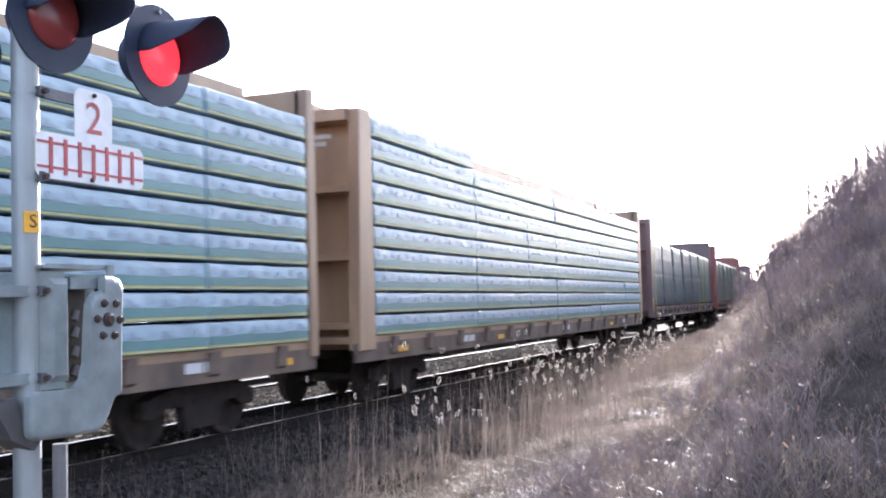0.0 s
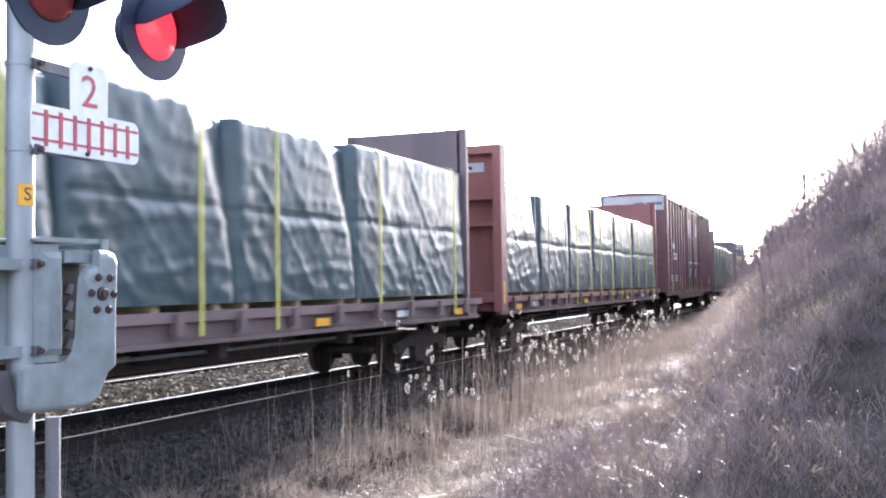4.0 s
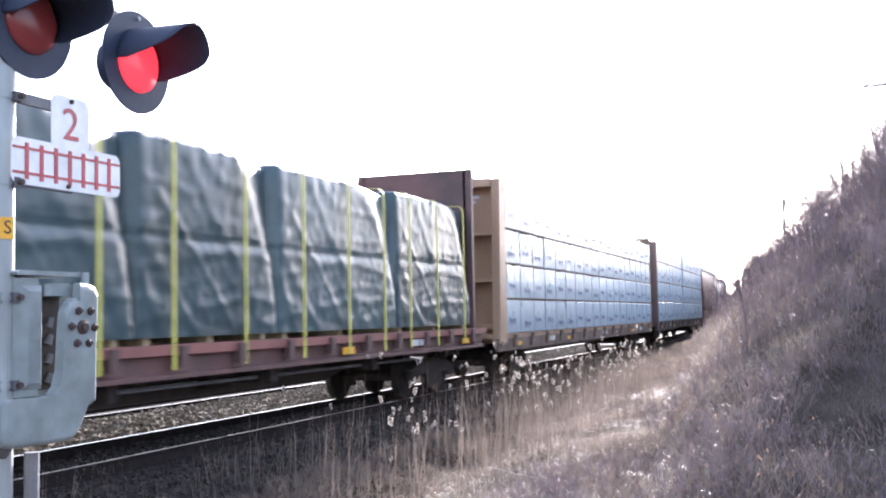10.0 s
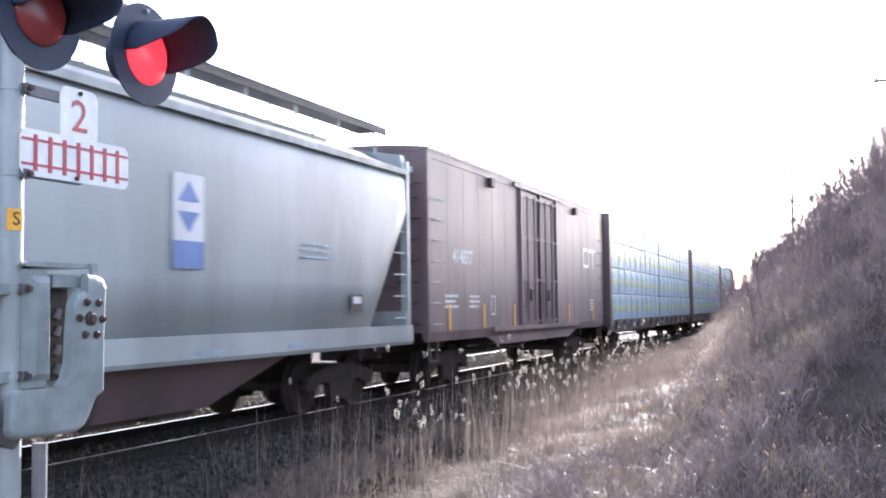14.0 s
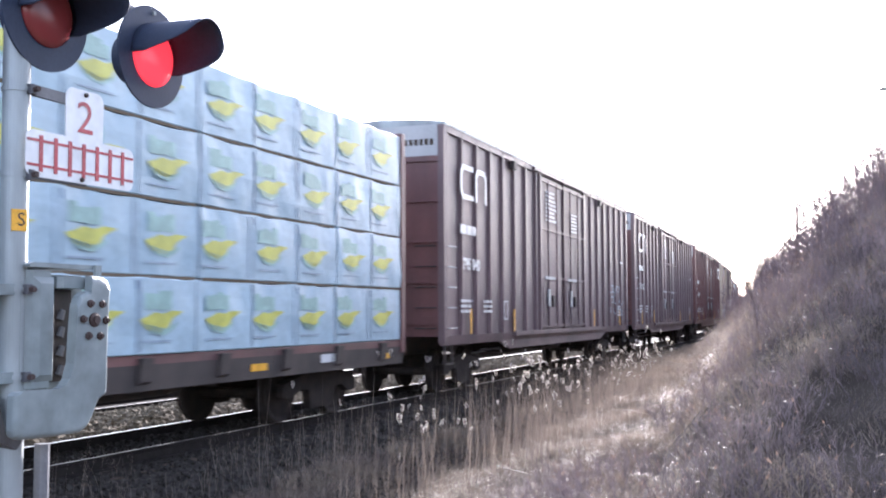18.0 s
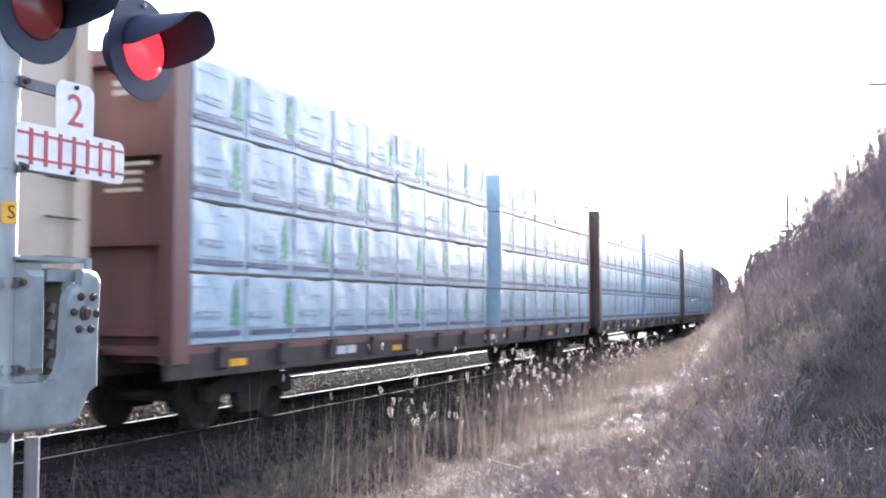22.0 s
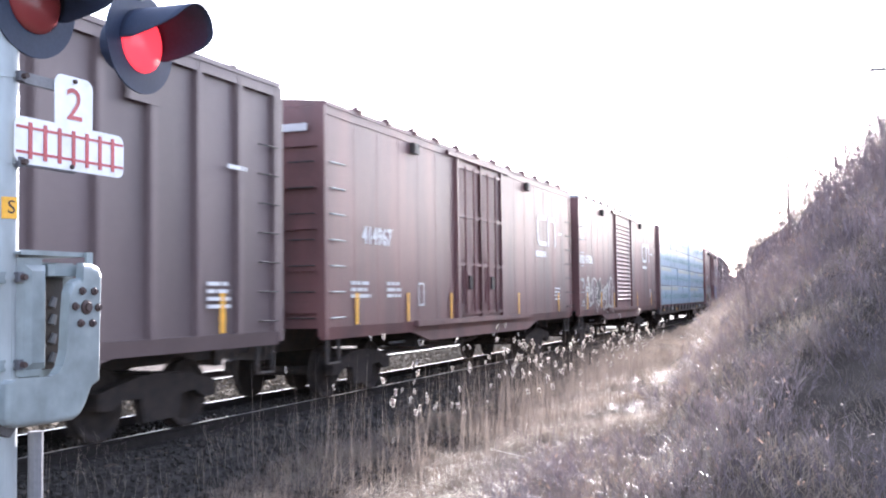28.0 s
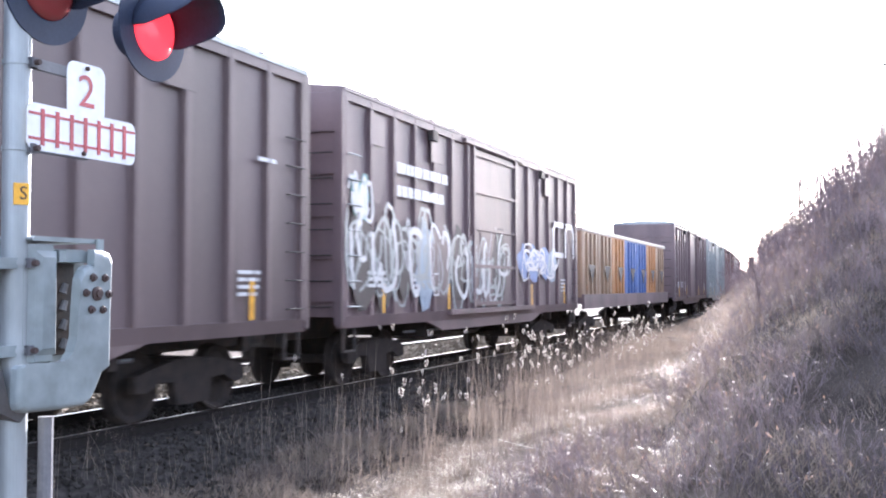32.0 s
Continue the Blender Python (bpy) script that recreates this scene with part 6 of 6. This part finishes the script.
# taller tufts leaning on the bank and at the ditch's edge
roots, ups, widths = [], [], []
for i in range(420):
    s = 5 + 45 * rng.random() ** 1.5
    d = rng.uniform(2.5, 11)
    c = on_track(s, d + 1.5)
    a0 = rng.uniform(0, 6.28)
    for k in range(rng.randrange(14, 30)):
        x, y = c.x + rng.gauss(0, 0.12), c.y + rng.gauss(0, 0.12)
        tall = rng.uniform(0.07, 0.16) * (1 + 1.0 * smooth_step(11, 20, s))
        a = a0 + rng.gauss(0, 0.9)
        lean = rng.uniform(0.1, 1.1)
        if y < 3:
            continue
        roots.append((x, y, ground_at(x, y) - 0.03))
        ups.append((math.cos(a) * tall * lean, math.sin(a) * tall * lean, tall))
        widths.append(rng.uniform(0.0012, 0.0026) * (1 + s / 25))
tagged(ribbons(roots, ups, widths, REED, "grass_tufts", 0.9, 2), "tufts of pale dry grass along the ditch", "grass", kind="stuff")

# reeds in the ditch
roots, ups, widths, heads = [], [], [], []
while len(roots) < 1800:
    s = 6 + 36 * rng.random() ** 1.1
    if rng.random() > 0.04 + smooth_step(10.0, 15.5, s) - 0.6 * smooth_step(22, 40, s):
        continue
    d = rng.gauss(2.6, 0.95)
    if not 0.7 < d < min(4.6, between(BANK_FOOT, s) - 0.4) or noise.noise((s * 0.45, d * 0.6, 9)) < rng.uniform(-0.5, 0.12):
        continue
    p = on_track(s, d + 1.5)
    z = ground_at(p.x, p.y)
    tall = rng.gauss(1.28, 0.26) * (0.82 if s < 9 else 1.0) * (1.0 - 0.40 * smooth_step(18, 36, s))
    up = Vector((rng.gauss(0, 0.06) * tall, rng.gauss(0, 0.06) * tall, tall))
    roots.append((p.x, p.y, z - 0.05))
    ups.append(up)
    widths.append(rng.uniform(0.0013, 0.0027) * (1 + s / 40))
    if rng.random() < (0.09 if s > 12.5 else 0.05):
        heads.append((Vector((p.x, p.y, z - 0.05)) + up, rng.uniform(0.6, 1.0) * (1 + s / 90)))
tagged(ribbons(roots, ups, widths, REED, "reed_stems", 0.12, 3), "thin dry reed stems standing in the ditch", "reeds", kind="stuff")
cores, plumes = Mesh(), Mesh()
for p, q in heads:
    lean = Vector((rng.gauss(0, 0.25), rng.gauss(0, 0.25), 1)).normalized()
    m = Matrix.Translation(p - lean * 0.03) @ lean.to_track_quat("Z", "Y").to_matrix().to_4x4()
    cores.lathe([(0.003 * q, 0), (0.014 * q, 0.02 * q), (0.018 * q, 0.06 * q), (0.012 * q, 0.09 * q), (0.002 * q, 0.105 * q)], m, 6)
    for k in range(30):
        a, b = rng.uniform(0, 6.28), rng.uniform(0.0, 0.105) * q
        r = (0.017 + 0.016 * math.sin(b / (0.105 * q) * 3.0) * rng.uniform(0.6, 1.1)) * q
        root = m @ Vector((0.010 * q * math.cos(a), 0.010 * q * math.sin(a), b))
        tip = m @ Vector((r * math.cos(a), r * math.sin(a), b + rng.uniform(-0.005, 0.025) * q))
        plumes.tube(root, tip, 0.0030 * q, 0.0016 * q, 3)
tagged(part("reed_head_cores", cores, TWIG), "brown cores of the reeds' seed heads", "reeds", kind="stuff")
tagged(part("reed_plumes", plumes, PLUME), "pale fluffy seed heads of the reeds", "reeds", kind="stuff")

# pale fallen stalks on the bank
for i, (s, d, ln, a) in enumerate(((17.5, 5.1, 0.9, 0.25), (14.5, 3.4, 0.8, 2.6), (11.0, 3.0, 0.35, 0.1), (20.0, 4.2, 1.1, 2.3), (10.0, 3.6, 0.3, -0.2))):
    p = on_track(s, d + 1.5)
    z = ground_at(p.x, p.y) + 0.10
    e = Vector((math.cos(a) * ln, math.sin(a) * ln, rng.uniform(-0.03, 0.08)))
    tagged(part("fallen_stalk", Mesh().tube(Vector((p.x, p.y, z)), Vector((p.x, p.y, z)) + e, 0.007, 0.004, 6), PLUME), "pale dry stalk lying on dead grass", "stalk", "fallen stalks")

# brush on the bank: many thin branching stems


def stem(m, a, direction, length, radius, depth, rnd):
    b = Vector(a) + direction * length
    m.tube(a, b, radius, radius * 0.55, 3)
    if depth == 0:
        return
    for k in range(rnd.choice((2, 3))):
        f = rnd.uniform(0.35, 1.0)
        turn = Vector((rnd.gauss(0, 0.42), rnd.gauss(0, 0.42), rnd.gauss(0.12, 0.25)))
        stem(m, Vector(a).lerp(b, f), (direction + turn).normalized(), length * rnd.uniform(0.45, 0.72), radius * 0.55, depth - 1, rnd)


roots, ups, widths, tips = [], [], [], []
count = 0
while count < 2000:
    near = count % 5 < 2
    s = rng.uniform(8.5, 24) if near else rng.uniform(50, 130) if count % 5 == 4 else 14 + 60 * rng.random() ** 1.25
    edge = between(BRUSH_EDGE, s)
    d = edge + rng.uniform(0.0, 4.6 if near else 9.5) * (0.6 if s > 55 else 1)
    p = on_track(s, d + 1.5)
    if p.x > 6 or noise.noise((s * 0.55, d * 0.7, 31)) < rng.uniform(-0.45, 0.22) - 0.5 * smooth_step(18, 26, s):
        continue
    count += 1
    z = ground_z(d + 1.5, s)
    size = rng.uniform(0.22, 0.50) + rng.uniform(0.2, 0.75) * smooth_step(1.0, 4.0, d - edge) * smooth_step(13, 20, s)
    size *= 1 + 0.9 * smooth_step(55, 90, s)
    thick = 0.0015 * (1 + s / 28 + (s / 45) ** 2)
    sway = Vector((rng.gauss(-0.15, 0.25), rng.gauss(-0.1, 0.25), 0))
    for k in range(rng.randrange(4, 8)):
        root = Vector((p.x + rng.gauss(0, 0.22), p.y + rng.gauss(0, 0.22), z - 0.06))
        way = (Vector((rng.gauss(0, 0.3), rng.gauss(0, 0.3), 1)) + sway).normalized() * size * rng.uniform(0.7, 1.3)
        roots.append(root)
        ups.append(way)
        widths.append(thick * 1.5)
        for q in range(rng.randrange(5, 9)):
            f = rng.uniform(0.25, 0.97)
            twig = (way.normalized() + Vector((rng.gauss(0, 0.5), rng.gauss(0, 0.5), rng.gauss(0.1, 0.3)))).normalized() * size * rng.uniform(0.18, 0.45)
            roots.append(root + way * f)
            ups.append(twig)
            widths.append(thick)
            for h in range(2):
                g2 = rng.uniform(0.3, 1.0)
                roots.append(root + way * f + twig * g2)
                ups.append((twig.normalized() + Vector((rng.gauss(0, 0.6), rng.gauss(0, 0.6), rng.gauss(0, 0.4)))).normalized() * size * rng.uniform(0.08, 0.2))
                widths.append(thick * 0.7)
            if rng.random() < 0.22:
                tips.append(root + way * f + twig)
# taller shrubs along the crest
count = 0
while count < 300:
    far = count % 3 == 0
    s = rng.uniform(48, 125) if far else rng.uniform(17, 33)
    d = between(BRUSH_EDGE, s) + (rng.uniform(0.1, 3.5) if far else rng.uniform(0.9, 4.6))
    p = on_track(s, d + 1.5)
    if p.x > 5.5:
        continue
    count += 1
    z = ground_z(d + 1.5, s)
    size = rng.uniform(0.9, 1.9) * (1.2 if far else 0.55 + 0.45 * smooth_step(0.8, 2.6, d - between(BRUSH_EDGE, s)))
    thick = 0.0018 * (1 + s / 28 + (s / 45) ** 2)
    for k in range(rng.randrange(5, 9)):
        root = Vector((p.x + rng.gauss(0, 0.2), p.y + rng.gauss(0, 0.2), z - 0.06))
        way = Vector((rng.gauss(0, 0.28), rng.gauss(0, 0.28), 1)).normalized() * size * rng.uniform(0.6, 1.15)
        roots.append(root)
        ups.append(way)
        widths.append(thick * 2.0)
        for q in range(rng.randrange(8, 13)):
            f = rng.uniform(0.25, 1.0) ** 0.7
            twig = (way.normalized() + Vector((rng.gauss(0, 0.55), rng.gauss(0, 0.55), rng.gauss(0.1, 0.25)))).normalized() * size * rng.uniform(0.10, 0.28)
            roots.append(root + way * f)
            ups.append(twig)
            widths.append(thick)
            for h in range(3):
                g2 = rng.uniform(0.2, 1.0)
                roots.append(root + way * f + twig * g2)
                ups.append((twig.normalized() + Vector((rng.gauss(0, 0.6), rng.gauss(0, 0.6), rng.gauss(0.1, 0.4)))).normalized() * size * rng.uniform(0.05, 0.13))
                widths.append(thick * 0.75)
            if rng.random() < 0.5:
                tips.append(root + way * f + twig)
tagged(ribbons(roots, ups, widths, BRUSH, "brush", 0.16, 14), "bare purple-brown brush covering the upper bank", "brush", kind="stuff")
roots, ups, widths = [], [], []
for p in tips:
    roots.append(p)
    ups.append((rng.gauss(0, 0.03), rng.gauss(0, 0.03), rng.gauss(0, 0.025)))
    widths.append(rng.uniform(0.004, 0.010))
tagged(ribbons(roots, ups, widths, DRY_LEAF, "dry_leaves", 0.4, 5), "small dry leaves and buds in the brush", "leaves", kind="stuff")

# pale grass heaped at the lit edge of the brush
roots, ups, widths = [], [], []
for i in range(230):
    s = rng.uniform(12, 30)
    d = between(BRUSH_EDGE, s) + rng.gauss(-0.35, 0.35)
    c = on_track(s, d + 1.5)
    a0 = rng.uniform(0, 6.28)
    for k in range(rng.randrange(22, 46)):
        x, y = c.x + rng.gauss(0, 0.16), c.y + rng.gauss(0, 0.16)
        tall = rng.uniform(0.14, 0.36) * (0.7 + 0.3 * smooth_step(14, 20, s))
        a, lean = a0 + rng.gauss(0, 1.1), rng.uniform(0.2, 1.4)
        roots.append((x, y, ground_at(x, y) - 0.03))
        ups.append((math.cos(a) * tall * lean, math.sin(a) * tall * lean, tall))
        widths.append(rng.uniform(0.0012, 0.0026) * (1 + s / 25))
tagged(ribbons(roots, ups, widths, GRASS, "heaped_grass", 0.9, 16), "heaped pale dead grass at the edge of the brush", "grass", kind="stuff")

# tall arching grass on the stony shoulder
roots, ups, widths = [], [], []
for i in range(46):
    s, d = rng.uniform(8.6, 14.5), rng.uniform(0.35, 2.1)
    c = on_track(s, d + 1.5)
    for k in range(rng.randrange(5, 16)):
        x, y = c.x + rng.gauss(0, 0.13), c.y + rng.gauss(0, 0.2)
        tall = rng.uniform(0.30, 0.72)
        a, lean = rng.uniform(0, 6.28), rng.uniform(0.02, 0.4)
        o = math.hypot(x - CENTRE_X, y) - R_MID
        root = Vector((x, y, max(ground_at(x, y), RAIL_Z - 0.25 - max(0.0, o - 1.75) * 0.31) - 0.04))
        up = Vector((math.cos(a) * tall * lean, math.sin(a) * tall * lean, tall))
        roots.append(root)
        ups.append(up)
        widths.append(rng.uniform(0.0014, 0.0026))
        if rng.random() < 0.35:        # a loose seed head
            for q in range(7):
                f = rng.uniform(0.72, 1.0)
                roots.append(root + up * f)
                ups.append(Vector((rng.gauss(0, 0.03), rng.gauss(0, 0.03), rng.uniform(0.02, 0.07))))
                widths.append(0.0016)
tagged(ribbons(roots, ups, widths, REED, "shoulder_grass", 0.35, 17), "tall thin dry grass on the stony shoulder", "grass", kind="stuff")


def bent_tube(m, pts, radii, n=7):
    """One skin along a bent line of points."""
    k = len(m.v)
    for p, r in zip(pts, radii):
        m.v += [(p.x + r * math.cos(6.2832 * i / n), p.y + r * math.sin(6.2832 * i / n), p.z) for i in range(n)]
    m.f += [(k + j * n + i, k + j * n + (i + 1) % n, k + (j + 1) * n + (i + 1) % n, k + (j + 1) * n + i) for j in range(len(pts) - 1) for i in range(n)]
    m.f += [tuple(range(k + n - 1, k - 1, -1)), tuple(k + (len(pts) - 1) * n + i for i in range(n))]
    return m


def sapling(x, y, height, lean, seed, label, spread=0.35, radius=0.028, name="sapling"):
    rnd = random.Random(seed)
    z = ground_at(x, y) - 0.1
    tree = tagged(new(name), label, "tree")
    tree.location = (x, y, z)
    trunk = Mesh()
    pts = [Vector((lean * height * (i / 6) ** 1.3 + rnd.gauss(0, 0.015) * i, rnd.gauss(0, 0.015) * i, height * i / 6)) for i in range(7)]
    bent_tube(trunk, pts, [radius * (1 - i / 7.5) for i in range(7)])
    part("trunk", trunk, TWIG, tree)
    for i in range(2, 7):
        for k in range(2):
            a = rnd.uniform(0, 6.28)
            limb = Mesh()
            stem(limb, pts[i], Vector((math.cos(a) * spread * 1.6, math.sin(a) * spread * 1.6, 1)).normalized(), height * rnd.uniform(0.12, 0.24), radius * 0.4, 2, rnd)
            tagged(part("branch", limb, TWIG, tree), kind="stuff")
    return tree


sapling(-1.70, 17.6, 2.2, -0.17, 2, "thin bare sapling at the foot of the bank", radius=0.022, spread=0.45)
sapling(-1.9, 19.4, 1.6, 0.05, 3, "short bare sapling beside dead grass", radius=0.014)
sapling(-1.57, 25.0, 4.3, 0.01, 8, "tall thin bare sapling at the edge of the brush", radius=0.034)
sapling(-2.2, 35.0, 3.6, 0.0, 4, "tall thin bare sapling on the bank")
sapling(-1.2, 33.0, 3.0, 0.05, 5, "bare sapling in brush on the bank")
sapling(0.3, 30.0, 3.0, 0.02, 6, "bare sapling in brush on the bank")
tree = tagged(new("bare_tree"), "bare slender tree standing beyond the tracks", "tree")
tree.location = (-15.0, 36.0, ground_at(-15.0, 36.0))
up = -ground_at(-15.0, 36.0)
part("trunk", bent_tube(Mesh(), [Vector((0, 0, -0.2)), Vector((0.05, 0, 3.0 + up)), Vector((0.1, 0, 4.6 + up))], (0.10, 0.07, 0.045)), TWIG, tree)
for dx, z, bow in ((-0.35, 8.75, -0.25), (0.1, 8.6, 0.05), (1.05, 8.0, -0.2), (-0.1, 7.0, 0.3), (0.7, 6.9, 0.1)):
    m = Mesh()
    pts = [Vector((0.1 + dx * f + bow * math.sin(f * 3.1), 0.1 * math.sin(f * 5 + dx), 4.5 + up + (z - 4.5) * f)) for f in (0, 0.2, 0.4, 0.6, 0.8, 1.0)]
    bent_tube(m, pts, [0.050 - 0.006 * i for i in range(6)])
    part("branch", m, TWIG, tree)

# a utility pole above the bank; its crossarm reaches into view
pole = tagged(new("utility_pole"), "grey wooden utility pole with a crossarm", "utility pole")
px_, py_ = 2.0, 46.0
pole.location = (px_, py_, ground_at(px_, py_))
top = 11.4 - ground_at(px_, py_)
part("pole", Mesh().lathe([(0.17, -0.5), (0.12, top)], None, 14), POLE_WOOD, pole)
part("crossarm", Mesh().box(-1.55, 1.55, -0.18, -0.08, top - 0.95, top - 0.83), POLE_WOOD, pole)
for x in (-1.4, -0.7, 0.7, 1.4):
    part("insulator", Mesh().lathe([(0.03, 0), (0.045, 0.05), (0.03, 0.1), (0.04, 0.14)], Matrix.Translation((x, -0.13, top - 0.83)), 10), GALV, pole)


# ---- the train's way: every car runs along the curve towards the crossing ----
def motions():
    for car, middle in TRAIN:
        walk(car, [(t, track_pose(middle - SPEED * t)) for t in range(0, 33, 2)])


motions()
